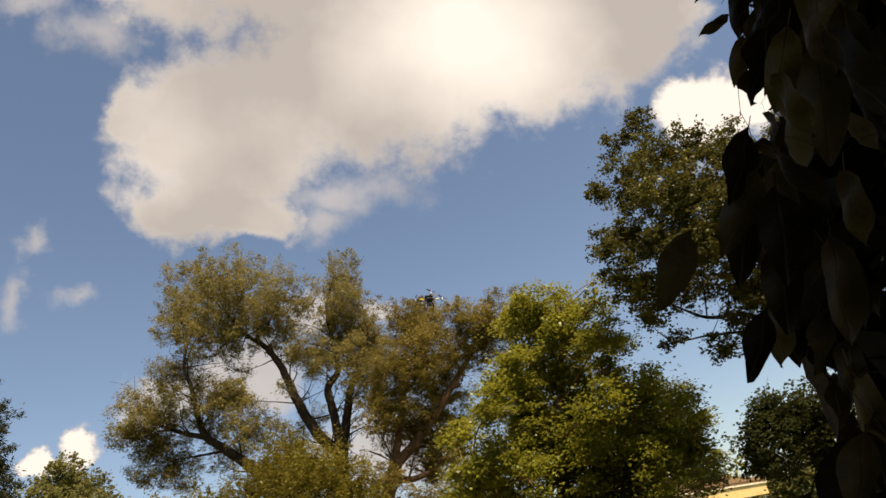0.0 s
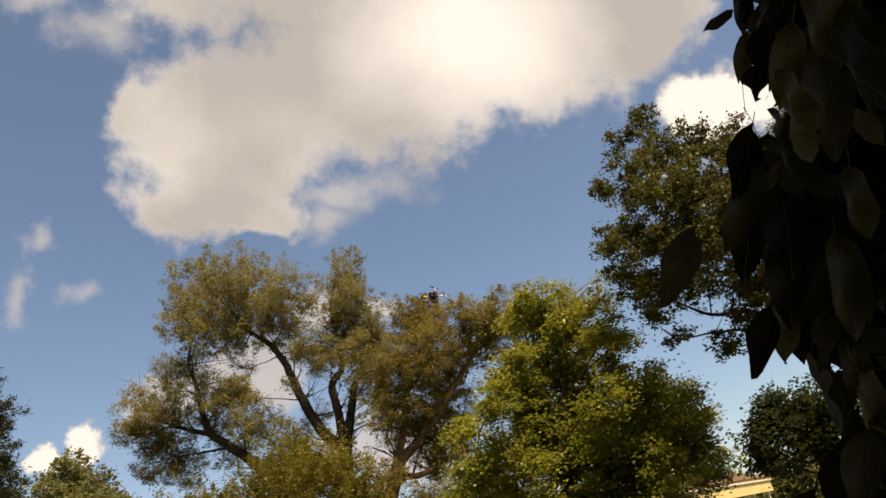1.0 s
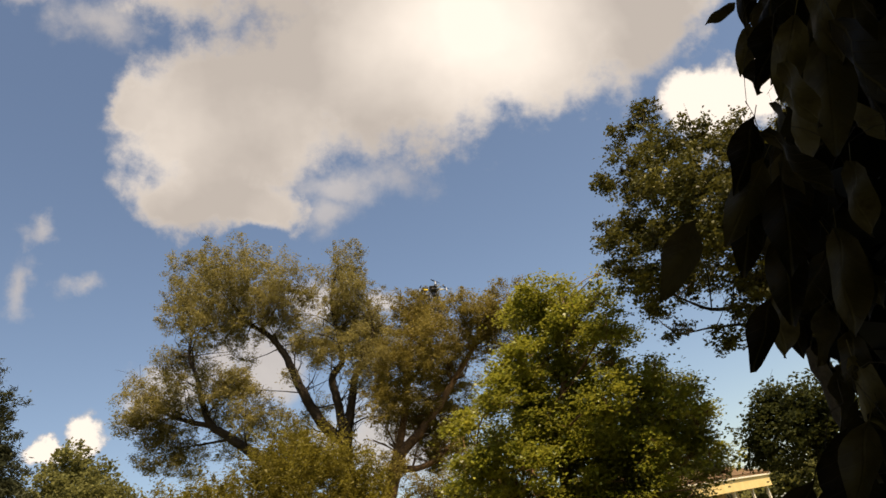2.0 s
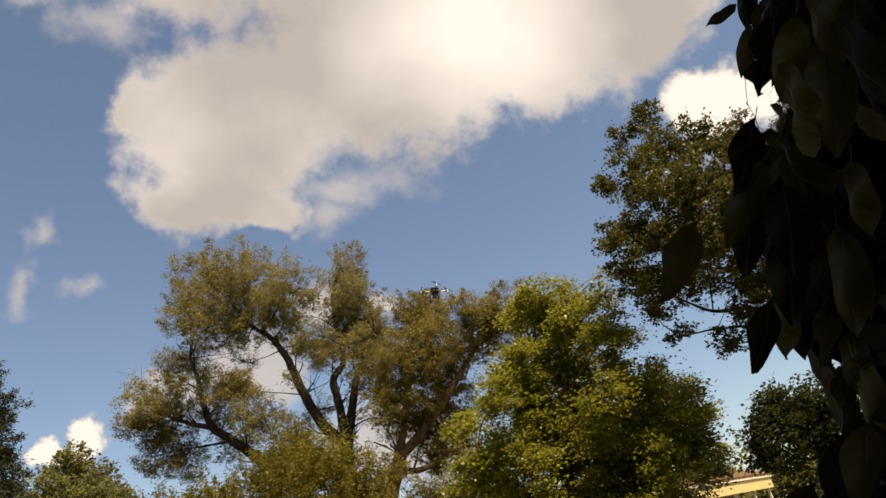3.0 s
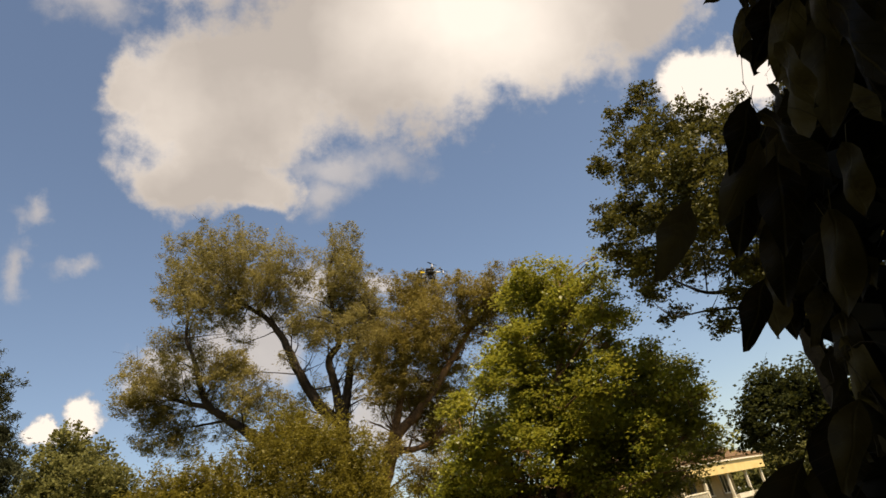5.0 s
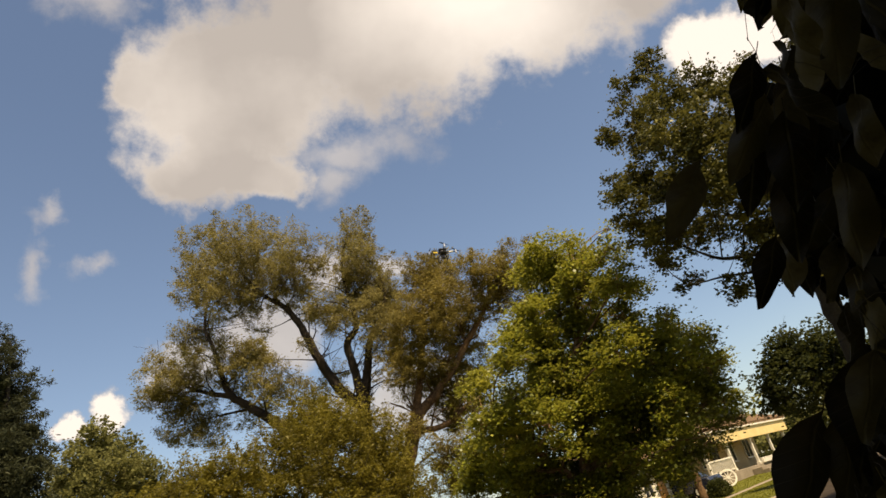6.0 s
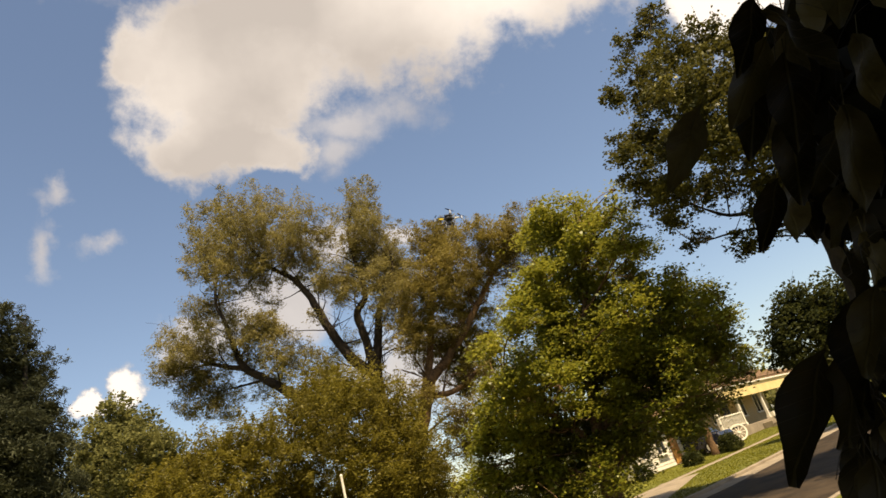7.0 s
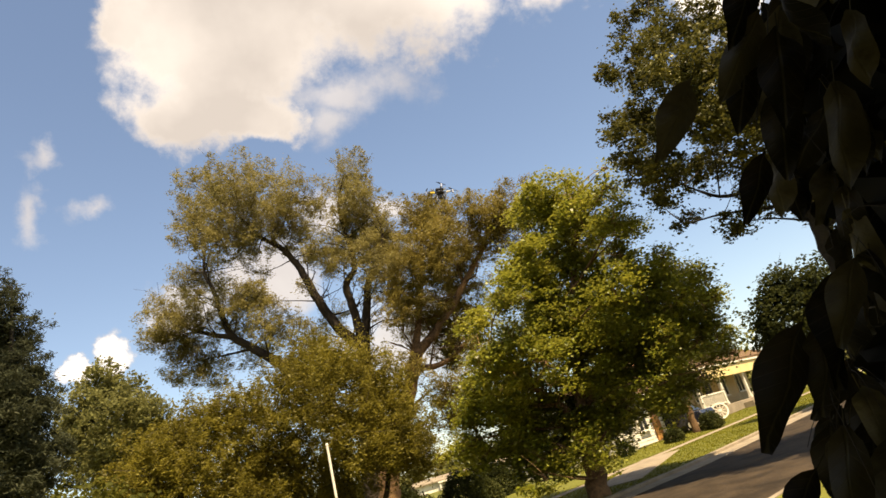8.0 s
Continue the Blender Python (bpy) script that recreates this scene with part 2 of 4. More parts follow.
def box(x0, x1, y0, y1, z0, z1, bevel=0.0, bm=None, m=None):
    bm = bm or bmesh.new()
    c = Matrix.Translation(((x0 + x1) / 2, (y0 + y1) / 2, (z0 + z1) / 2)) @ Matrix.Diagonal((x1 - x0, y1 - y0, z1 - z0, 1))
    r = bmesh.ops.create_cube(bm, size=1, matrix=(m @ c) if m else c)
    if bevel:
        bmesh.ops.bevel(bm, geom=list({e for v in r["verts"] for e in v.link_edges}), offset=bevel, segments=1, affect="EDGES")
    return bm


def rod(bm, a, b, r0, r1=None, sides=10):
    a, b = Vector(a), Vector(b)
    m = Matrix.Translation((a + b) / 2) @ (b - a).to_track_quat("Z", "Y").to_matrix().to_4x4()
    bmesh.ops.create_cone(bm, cap_ends=True, segments=sides, radius1=r0, radius2=r0 if r1 is None else r1, depth=(b - a).length, matrix=m)
    return bm


def tube(points, radii, sides=8, steps=5, wobble=0.0, rng=None):
    """A tapered, bent limb through points: vertices and quads."""
    p, r = np.array(points, float), np.array(radii, float)
    e = np.vstack([2 * p[0] - p[1], p, 2 * p[-1] - p[-2]])
    q, s = [], []
    for i in range(len(p) - 1):
        a, b, c, d = e[i : i + 4]
        for t in np.linspace(0, 1, steps, endpoint=(i == len(p) - 2)):
            q.append(0.5 * (2 * b + (c - a) * t + (2 * a - 5 * b + 4 * c - d) * t * t + (3 * b - a - 3 * c + d) * t**3))
            s.append(r[i] * (1 - t) + r[i + 1] * t)
    q, s = np.array(q), np.array(s)
    if wobble and rng is not None:
        q[1:-1] += rng.normal(0, wobble, (len(q) - 2, 3)) * s[1:-1, None]
    way = np.gradient(q, axis=0)
    way /= np.linalg.norm(way, axis=1, keepdims=True)
    side = np.cross(way, [0.31, 0.87, 0.11])
    side /= np.linalg.norm(side, axis=1, keepdims=True)
    other = np.cross(way, side)
    a = np.linspace(0, 2 * np.pi, sides, endpoint=False)
    ring = q[:, None] + s[:, None, None] * (np.cos(a)[None, :, None] * side[:, None] + np.sin(a)[None, :, None] * other[:, None])
    k, j = np.arange(len(q) - 1)[:, None] * sides, np.arange(sides)[None]
    nxt = (j + 1) % sides
    faces = np.stack([k + j, k + nxt, k + sides + nxt, k + sides + j], -1).reshape(-1, 4)
    return ring.reshape(-1, 3), faces


def join(tubes):
    verts, faces, n = [], [], 0
    for v, f in tubes:
        verts.append(v), faces.append(f + n)
        n += len(v)
    return np.vstack(verts), np.vstack(faces)


def leaf_cloud(rng, at_points, length, width, droop=0.2, flat=0.4, face=0.6):
    """Folded leaves at the points, each an island of its own."""
    n = len(at_points)
    axis = rng.normal(0, 1, (n, 3))
    axis[:, 2] = axis[:, 2] * flat - droop
    axis /= np.linalg.norm(axis, axis=1, keepdims=True)
    side = np.cross(axis, rng.normal(0, 1, (n, 3)) * (0.6, 0.6, 1.0) + (0, 0, face))
    side /= np.linalg.norm(side, axis=1, keepdims=True)
    up = np.cross(side, axis)
    k = rng.uniform(0.65, 1.3, (n, 1))
    half, wide = axis * length * k / 2, side * width * k / 2
    lift = up * width * k * 0.22
    v = np.stack([at_points - half, at_points - half * 0.1 + wide + lift, at_points + half, at_points - half * 0.1 - wide + lift], 1).reshape(-1, 3)
    return v, np.arange(4 * n).reshape(-1, 4)


def tree(name, base, clumps, limbs, leaf, mats, label, category="tree", seed=1, depth=0.8, cover=2.2, twig=0.38, group="", shell=0.55, droop=0.2, thin=0.03, flat=0.4, spray=0.5, rise=0.4, loose=(0.13, 0.13, 0.10), grow=1.15, face=0.6, twigs=0, layers=1, hollow=0.0):
    """A tree that stands at base. clumps: (across, height, radius) of the masses of its crown; limbs: lists of (across, height, radius).
    Across runs at right angles to the line of sight."""
    rng = np.random.default_rng(seed)
    b = np.array(base, float)
    ahead = b / np.hypot(*b)
    across = np.array([ahead[1], -ahead[0]])
    place = lambda s, z, d: np.array([across[0] * s + ahead[0] * d, across[1] * s + ahead[1] * d, z])
    root = thing(name, pose(b[0], b[1], 0), label, category, group)
    mid = np.mean([c[0] for c in clumps])
    half = max(abs(c[0] - mid) for c in clumps) + 0.5
    tubes, nodes = [], []
    for pts in limbs:
        line = []
        for i, (s, z, r) in enumerate(pts):
            line.append(place(s, z, 0 if i == 0 or z < 3 else rng.normal(0, 0.12 * depth)))
        tubes.append(tube(line, [p[2] * 1.1 for p in pts], 10, 5, 0.10, rng))
        for i in range(len(line) - 1):
            for t in (0.0, 0.5, 1.0):
                nodes.append((line[i] * (1 - t) + line[i + 1] * t, pts[i][2] * (1 - t) + pts[i + 1][2] * t))
    where = np.array([q for q, _ in nodes])
    # bare side branches along the upper limbs
    for k in range(twigs):
        i = int(rng.integers(len(nodes)))
        a, ra = nodes[i]
        if a[2] < 2.5 or ra < 0.02:
            continue
        go = rng.normal(0, 1, 3) * (1, 1, 0.5) + (0, 0, 0.7)
        go *= rng.uniform(0.8, 2.4) / np.linalg.norm(go)
        b2 = a + go * 0.5 + rng.normal(0, 0.12, 3)
        b3 = a + go + rng.normal(0, 0.2, 3) + (0, 0, 0.2)
        w = min(ra * 0.45, 0.05)
        tubes.append(tube([a, b2, b3], [w, w * 0.55, 0.008], 6, 4, 0.1, rng))
        tubes.append(tube([b2, b2 + (b3 - b2) * 0.5 + rng.normal(0, 0.25, 3), b2 + (b3 - b2) + rng.normal(0, 0.5, 3)], [w * 0.45, w * 0.3, 0.006], 5, 3))
    leaves, centres, front = [], [], []
    far = np.hypot(*b)
    for (s, z, r, *back), side in [(c, k) for c in clumps for k in range(1 if len(c) > 3 else layers)]:
        room = math.sqrt(max(0.05, 1 - ((s - mid) / half) ** 2))
        d = rng.uniform(-1, 1) * depth * half * room
        if back:
            d = back[0] + 0.3 * d
        elif layers > 1:
            d = (abs(d) + 0.15) * (1 if side else -1)
        front.append(not back and side == 0)
        k = 1 + d / far  # masses farther back stand wider and higher
        c = place(s * k, 1.6 + (z - 1.6) * k, d)
        # the branch that carries this mass
        d = np.linalg.norm(where - c, axis=1) + 1.5 * np.maximum(0, where[:, 2] - c[2] + 0.3)
        i = int(np.argmin(d))
        a, ra = where[i], min(nodes[i][1] * 0.5, 0.012 + 0.018 * r + 0.008 * d[i])
        bend = (a + c) / 2 + rng.normal(0, 0.12, 3) * d[i] * 0.4 + (0, 0, 0.06 * d[i])
        tubes.append(tube([a, bend, c + (0, 0, 0.3 * r)], [max(ra, thin), max(ra * 0.6, thin * 0.7), thin * 0.4], 6, 4, 0.1, rng))
        centres.append((c, r))
        # a few bare sticks inside the mass
        for k in range(5):
            tip = c + rng.normal(0, 0.5, 3) * r + (0, 0, 0.2 * r)
            tubes.append(tube([c, (c + tip) / 2 + rng.normal(0, 0.06, 3), tip], [thin * 0.5, thin * 0.35, thin * 0.15], 4, 3))
    # sprays of leaves over and between the masses, with gaps
    mass = np.array([c for c, _ in centres])
    size = np.array([r for _, r in centres]) * grow
    for i, (c, r) in enumerate(zip(mass, size)):
        count = int(max(6, 12 * (r / twig) ** 2 * shell))
        way = rng.normal(0, 1, (count, 3))
        way /= np.linalg.norm(way, axis=1, keepdims=True)
        reach = r * np.where(rng.random((count, 1)) < 0.12, rng.uniform(0.9, 1.2, (count, 1)), rng.uniform(0.1, 1.05, (count, 1)) ** 0.55)
        tips = c + way * reach
        near = np.argsort(np.linalg.norm(mass - c, axis=1))[1:4]
        for j in near:
            gap = np.linalg.norm(mass[j] - c)
            if gap < 1.5 * (r + size[j]):
                t = rng.uniform(0.25, 0.75, (count // 6, 1))
                tips = np.vstack([tips, c * (1 - t) + mass[j] * t + rng.normal(0, 0.33, (len(t), 3)) * r])
        if hollow and front[i]:
            ripple = np.sin(tips @ (3.1, 1.3, 1.9) + seed) + np.sin(tips @ (-1.7, 2.6, 2.9)) + np.sin(tips @ (1.1, -2.2, 4.1) + 2.0)
            tips = tips[ripple > hollow]
            if len(tips) == 0:
                continue
        way = tips - c
        way /= np.linalg.norm(way, axis=1, keepdims=True) + 1e-6
        go = way * 0.7 + rng.normal(0, 0.5, way.shape) + (0, 0, rise)
        go /= np.linalg.norm(go, axis=1, keepdims=True)
        per = int(cover * math.pi * r * r / (0.5 * leaf[0] * leaf[1]) / count / grow**2) + 1
        t = rng.uniform(-0.5, 0.5, (len(tips), per, 1))
        scale = rng.uniform(0.6, 1.3, (len(tips), 1, 1))
        leaves.append((tips[:, None] + go[:, None] * t * spray * scale + rng.normal(0, 1, (len(tips), per, 3)) * loose * scale * (1.15 - t)).reshape(-1, 3))
    part("trunk", mesh_of("trunk", *join(tubes), mats[1], True), None, root)
    crown = part("crown", mesh_of("crown", *leaf_cloud(rng, np.vstack(leaves), leaf[0], leaf[1], droop, flat, face), mats[0]), None, root)
    crown["kind"] = "stuff"
    return root


# ---- ground, road and pavements ----
# the road runs past, up to the right: ALONG it and OVER it towards the houses
ALONG, OVER = Vector((0.66, 0.75, 0)).normalized(), Vector((-0.75, 0.66, 0)).normalized()
STREET = Matrix(((ALONG.x, OVER.x, 0, 0), (ALONG.y, OVER.y, 0, 0), (0, 0, 1, 0), (0, 0, 0, 1)))
NEAR_EDGE, FAR_EDGE = 5.0, 12.0


def climb(a, o=0.0):
    """Height of the land: the street climbs gently past the shrubs, and the lawns rise towards the houses."""
    return 0.02 * min(max(a - 22, 0), 60) + 0.25 * min(max((o - 17.9) / 2.6, 0), 1) * min(max((a - 22) / 8, 0), 1)


def build_ground():
    profile = [(-1500, 0.0), (-60, 0.0), (-12, 0.0), (0, 0.0), (NEAR_EDGE - 0.14, 0.0), (NEAR_EDGE - 0.13, -0.13), (FAR_EDGE + 0.13, -0.13), (FAR_EDGE + 0.14, 0.0), (17.9, 0.0), (20.5, 0.0), (60, 0.0), (200, 0.0), (1500, 0.0)]
    xs = [-1500, -200, -60, -20, 0, 10, 22, 30, 40, 60, 82, 110, 200, 1500]
    verts = [(x, y, z + climb(x, y)) for x in xs for y, z in profile]
    k = len(profile)
    faces = [(i * k + j, (i + 1) * k + j, (i + 1) * k + j + 1, i * k + j + 1) for i in range(len(xs) - 1) for j in range(k - 1)]
    ground = new("ground", mesh_of("ground", verts, faces, M_GRASS))
    ground.matrix_basis = STREET
    tagged(ground, "sunlit lawn of short yellow-green grass", "lawn", kind="structure")
    cuts = [-200, 22, 82, 300]
    ring = [(NEAR_EDGE + 0.16, -0.125), (FAR_EDGE - 0.16, -0.125), (FAR_EDGE - 0.16, -0.09), ((NEAR_EDGE + FAR_EDGE) / 2, -0.05), (NEAR_EDGE + 0.16, -0.09)]
    verts = [(x, y, z + climb(x)) for x in cuts for y, z in ring]
    faces = [(5 * i + j, 5 * i + (j + 1) % 5, 5 * i + 5 + (j + 1) % 5, 5 * i + 5 + j) for i in range(3) for j in range(5)] + [(4, 3, 2, 1, 0), (15, 16, 17, 18, 19)]
    road = new("road", mesh_of("road", verts, [f[::-1] for f in faces], M_ROAD))
    road.matrix_basis = STREET
    tagged(road, "worn grey asphalt street in dappled shade", "road", kind="structure")
    for name, y in (("kerb_near", NEAR_EDGE), ("kerb_far", FAR_EDGE)):
        kerb = new(name)
        kerb.matrix_basis = STREET
        tagged(kerb, "pale concrete kerb with gutter along the street", "kerb", kind="structure")
        s = -1 if y == NEAR_EDGE else 1
        me = None
        for i in range(34):
            if me is None:
                half = 0.12 if s > 0 else 0.05
                bm = box(0.006, 2.994, -half, half, -0.12, 0.02 if s > 0 else 0.004, 0.015)
                if s > 0:
                    box(0.006, 2.994, -1.0, -0.125, -0.12, -0.075, 0.0, bm)
                ob = part("kerb_stone", bm, M_CONCRETE, kerb)
                me = ob.data
            else:
                ob = part("kerb_stone", me, None, kerb)
            a = -14 + 3 * i
            ob.matrix_basis = Matrix.Translation((a, y, climb(a))) @ pose(0, 0, 0, 0, -math.degrees(math.atan2(climb(a + 3) - climb(a), 3)), 0)
    walk_way = new("pavement")
    walk_way.matrix_basis = STREET
    tagged(walk_way, "pale concrete pavement slabs across the lawn", "pavement", kind="structure")
    me = None
    for i in range(44):
        ob = part("slab", box(0.01, 1.49, -0.3, 0.3, -0.05, 0.03, 0.01) if me is None else me, M_CONCRETE, walk_way)
        me = ob.data
        a = 8.5 + 1.5 * i
        ob.matrix_basis = Matrix.Translation((a, 17.4, climb(a))) @ pose(0, 0, 0, 0, -math.degrees(math.atan2(climb(a + 1.5) - climb(a), 1.5)), 0)


build_ground()

# ---- trees ----
WILLOW_A = [(-6.2, 19.4, 1.4), (-4.5, 19.55, 1.3), (-2.9, 18.75, 1.5), (-1.4, 17.75, 1.4), (-6.6, 17.12, 1.3), (-4.9, 17.25, 1.5), (-3.3, 16.66, 1.4), (-1.6, 15.91, 1.1), (-7.5, 14.31, 1.1), (-6.3, 14.69, 1), (-8.6, 12.91, 1.3), (-9.4, 11.97, 0.8), (-7.6, 11.88, 1.3), (-5.8, 12.81, 1.1), (-5.2, 11.5, 1), (-6.9, 10, 1.1), (-8.2, 10.09, 1.1), (1.7, 18.35, 1.4), (2.1, 16.86, 1.1), (1.8, 15.06, 1.5), (0.5, 14.5, 1.1), (1.9, 13.19, 1.5), (3.1, 14.12, 1.4), (-1.1, 14.22, 0.7), (-4.7, 9.7, 0.8), (-0.7, 10.94, 0.7), (-4.6, 15.62, 0.9), (-4.6, 13, 0.8), (-3.4, 12.25, 0.5), (-4.2, 11.12, 0.7), (-2.4, 10.84, 0.6), (-0.4, 13.19, 0.5), (-3.6, 13.94, 0.4)]
# thinner sprays between the limbs
WILLOW_A += [(-4.34, 12.75, 0.73), (-3.45, 10.86, 0.84), (-0.89, 14.78, 0.67), (-0.2, 13.55, 0.56), (-1.87, 12.68, 0.39), (-1.82, 9.82, 0.7), (2.49, 11.5, 0.95), (2.83, 9.54, 0.95), (2.54, 13.32, 1.07), (1.08, 16.18, 0.67), (-5.86, 16.22, 0.67), (-6.9, 17.69, 0.62)]
LIMBS_A = [
    [(-0.9, -0.1, 0.55), (-0.5, 4.1, 0.42), (0.0, 6.6, 0.38), (0.33, 8.93, 0.31)],
    [(0.33, 8.93, 0.28), (-0.54, 10.05, 0.25), (-1.34, 11.84, 0.21), (-1.88, 13.74, 0.17), (-2.53, 15.04, 0.13), (-3.46, 15.91, 0.09), (-4.36, 17.37, 0.05)],
    [(0.39, 8.97, 0.24), (0.84, 10.53, 0.2), (1.29, 12.04, 0.16), (2.05, 13.05, 0.11), (2.67, 14.56, 0.07), (2.67, 16.55, 0.03)],
    [(0.31, 8.99, 0.23), (0.31, 10.92, 0.19), (0.18, 12.27, 0.17), (0.85, 13.19, 0.13), (0.83, 14.92, 0.1), (0.81, 16.73, 0.07), (1.45, 18.5, 0.03)],
    [(-0.22, 7.87, 0.28), (-2.06, 7.95, 0.26), (-3.64, 9, 0.23), (-4.9, 10.29, 0.2), (-5.78, 11.07, 0.17), (-6.12, 12.25, 0.13), (-6.28, 13.58, 0.1), (-6.63, 14.83, 0.07), (-6.36, 16.31, 0.04)],
    [(-5.78, 11.07, 0.13), (-7.32, 11.75, 0.08), (-8.65, 12.78, 0.04)],
]
tree("willow_tree", (-5.6, 33.5), WILLOW_A, LIMBS_A, (0.135, 0.045), (M_WILLOW, M_BARK), "tall old willow with olive narrow leaves and dark forked limbs", seed=11, group="willows", cover=2.7, depth=0.45, shell=0.42, spray=0.6, rise=0.5, loose=(0.12, 0.12, 0.10), grow=1.10, twigs=80)
WILLOW_B = [(3.5, 14.75, 1.2), (4.5, 14.55, 1), (3.4, 12.91, 1.6), (6.3, 14.35, 0.8), (6.2, 12.81, 1.2), (4.5, 11.7, 1.6), (8.4, 14.15, 1.1), (7.9, 12.63, 1.2), (2.5, 11.05, 1.6), (4.5, 9.74, 1.36), (2.5, 9.09, 1.12), (1.1, 10.3, 0.96), (2.9, 7.3, 0.72), (1.1, 7.2, 0.66), (3.9, 7.9, 1.4), (2.3, 5.5, 0.83), (2, 4.4, 0.7), (3, 4.3, 0.7), (3.2, 5.6, 0.8)]
LIMBS_B = [
    [(-1.6, -0.1, 0.55), (-1.4, 1.8, 0.48), (-0.6, 3.9, 0.4), (0.7, 6.2, 0.33), (1.5, 7.7, 0.26)],
    [(1.5, 7.7, 0.24), (3.4, 9.2, 0.18), (6.1, 12.1, 0.1), (7.6, 14.0, 0.05)],
    [(0.7, 6.2, 0.22), (2.1, 9.6, 0.15), (3.2, 13.3, 0.07)],
    [(1.1, 7.0, 0.16), (2.8, 7.0, 0.11), (4.5, 8.0, 0.05)],
]
tree("willow_tree", (-4.2, 32.6), WILLOW_B, LIMBS_B, (0.135, 0.045), (M_WILLOW_BROWN, M_BARK_RED), "leaning willow with brown trunk and olive hanging crown", seed=12, group="willows", cover=3.8, depth=0.45, shell=0.42, spray=0.6, rise=0.5, loose=(0.12, 0.12, 0.10), grow=1.10, twigs=60)
SHRUB = [(-1.5, 7.2, 1.1), (-0.3, 6.9, 1.1), (0.7, 5.7, 1.1), (1.2, 4.2, 1.3), (-2.6, 6.2, 1.1), (-1.5, 5.4, 1.3), (-0.3, 4.2, 1.3), (-4.1, 4.9, 1.2), (-2.6, 4.0, 1.3), (-1.2, 2.8, 1.1), (0.7, 3.2, 1.1), (1.8, 2.7, 0.7), (-3.3, 2.7, 1.1), (-1.6, 2.0, 1.0), (-4.4, 3.2, 1.1)]
tree("large_shrub", (-4.6, 25.4), SHRUB, [[(-1, -0.1, 0.14), (-1, 3, 0.1), (-1.2, 6.5, 0.04)], [(-0.8, -0.1, 0.12), (0.4, 2.5, 0.08), (0.8, 5.5, 0.03)], [(-1.3, -0.1, 0.12), (-2.8, 2.5, 0.08), (-3.4, 5.0, 0.03)]], (0.12, 0.045), (M_SHRUB, M_BARK), "large overgrown shrub with yellowish olive leaves", "shrub", 13, group="overgrown shrubs", cover=2.5, twig=0.32, layers=2, shell=0.24, spray=0.75, rise=0.9, loose=(0.10, 0.10, 0.09), grow=1.08)
SHRUB_L = [(1.4, 5.6, 0.9), (0.1, 5.5, 0.9), (-1.0, 4.9, 0.9), (-0.1, 4.3, 1.1), (-1.7, 4.5, 0.9), (0.6, 3.0, 1.1), (-1.1, 3.3, 1.1), (-2.2, 3.8, 0.8), (-1.0, 2.3, 1.2), (0.9, 2.0, 1.2)]
tree("large_shrub", (-9.4, 22.2), SHRUB_L, [[(-0.3, -0.1, 0.12), (-0.2, 2.5, 0.09), (0.2, 5.4, 0.03)], [(-0.4, -0.1, 0.1), (-1.3, 2.5, 0.06), (-1.4, 4.6, 0.03)]], (0.12, 0.045), (M_SHRUB, M_BARK), "tall loose shrub with yellowish olive leaves", "shrub", 14, group="overgrown shrubs", cover=2.5, twig=0.32, layers=2, shell=0.24, spray=0.75, rise=0.9, loose=(0.10, 0.10, 0.09), grow=1.08)
MAPLE = [(2.33, 9.82, 0.22), (2.37, 9.23, 0.4), (3.72, 9.81, 0.16), (3.64, 9.07, 0.33), (1.32, 9.43, 0.51), (2.84, 8.83, 0.4), (0.57, 9.14, 0.4), (1.58, 8.6, 0.62), (2.36, 8.09, 0.62), (3.36, 7.91, 0.51), (3.71, 7.51, 0.33), (0.46, 7.97, 0.54), (1.29, 7.56, 0.63), (2.24, 7.15, 0.63), (3.18, 6.76, 0.51), (3.5, 6.05, 0.51), (4.41, 6.34, 0.29), (4.36, 5.73, 0.45), (4.92, 5.33, 0.36), (4.64, 4.96, 0.51), (5.38, 4.6, 0.25), (4.95, 4.19, 0.54), (-0.28, 7.26, 0.54), (0.59, 6.71, 0.69), (1.62, 6.14, 0.69), (2.57, 5.6, 0.63), (3.47, 5.09, 0.63), (-0.77, 6.4, 0.58), (0.05, 5.72, 0.65)]
# lower tiers, with dark openings between them
MAPLE += [(-1.91, 6.02, 0.47), (-0.96, 5.31, 0.65), (-0.36, 4.76, 0.45), (2.05, 4.28, 0.69), (2.84, 4.01, 0.69), (3.69, 3.9, 0.65), (4.39, 3.48, 0.65), (4.98, 3.31, 0.44), (5.1, 2.88, 0.24), (-0.19, 4.3, 0.51), (-0.09, 3.57, 0.36), (-1.22, 4.01, 0.58), (-2.09, 4.78, 0.62), (-2.72, 4.03, 0.45), (1.37, 2.66, 0.44), (1.71, 2.11, 0.31), (2.64, 2.33, 0.51), (3.52, 2.36, 0.51), (4.14, 2.5, 0.36), (3.06, 1.77, 0.36), (-2.84, 3.2, 0.54), (-3.42, 2.47, 0.54), (-2.77, 2.1, 0.44), (-0.49, 1.44, 0.51), (0.1, 1.68, 0.31), (-1.22, 1.47, 0.44), (-1.24, 0.93, 0.51), (0.55, 1.05, 0.33)]
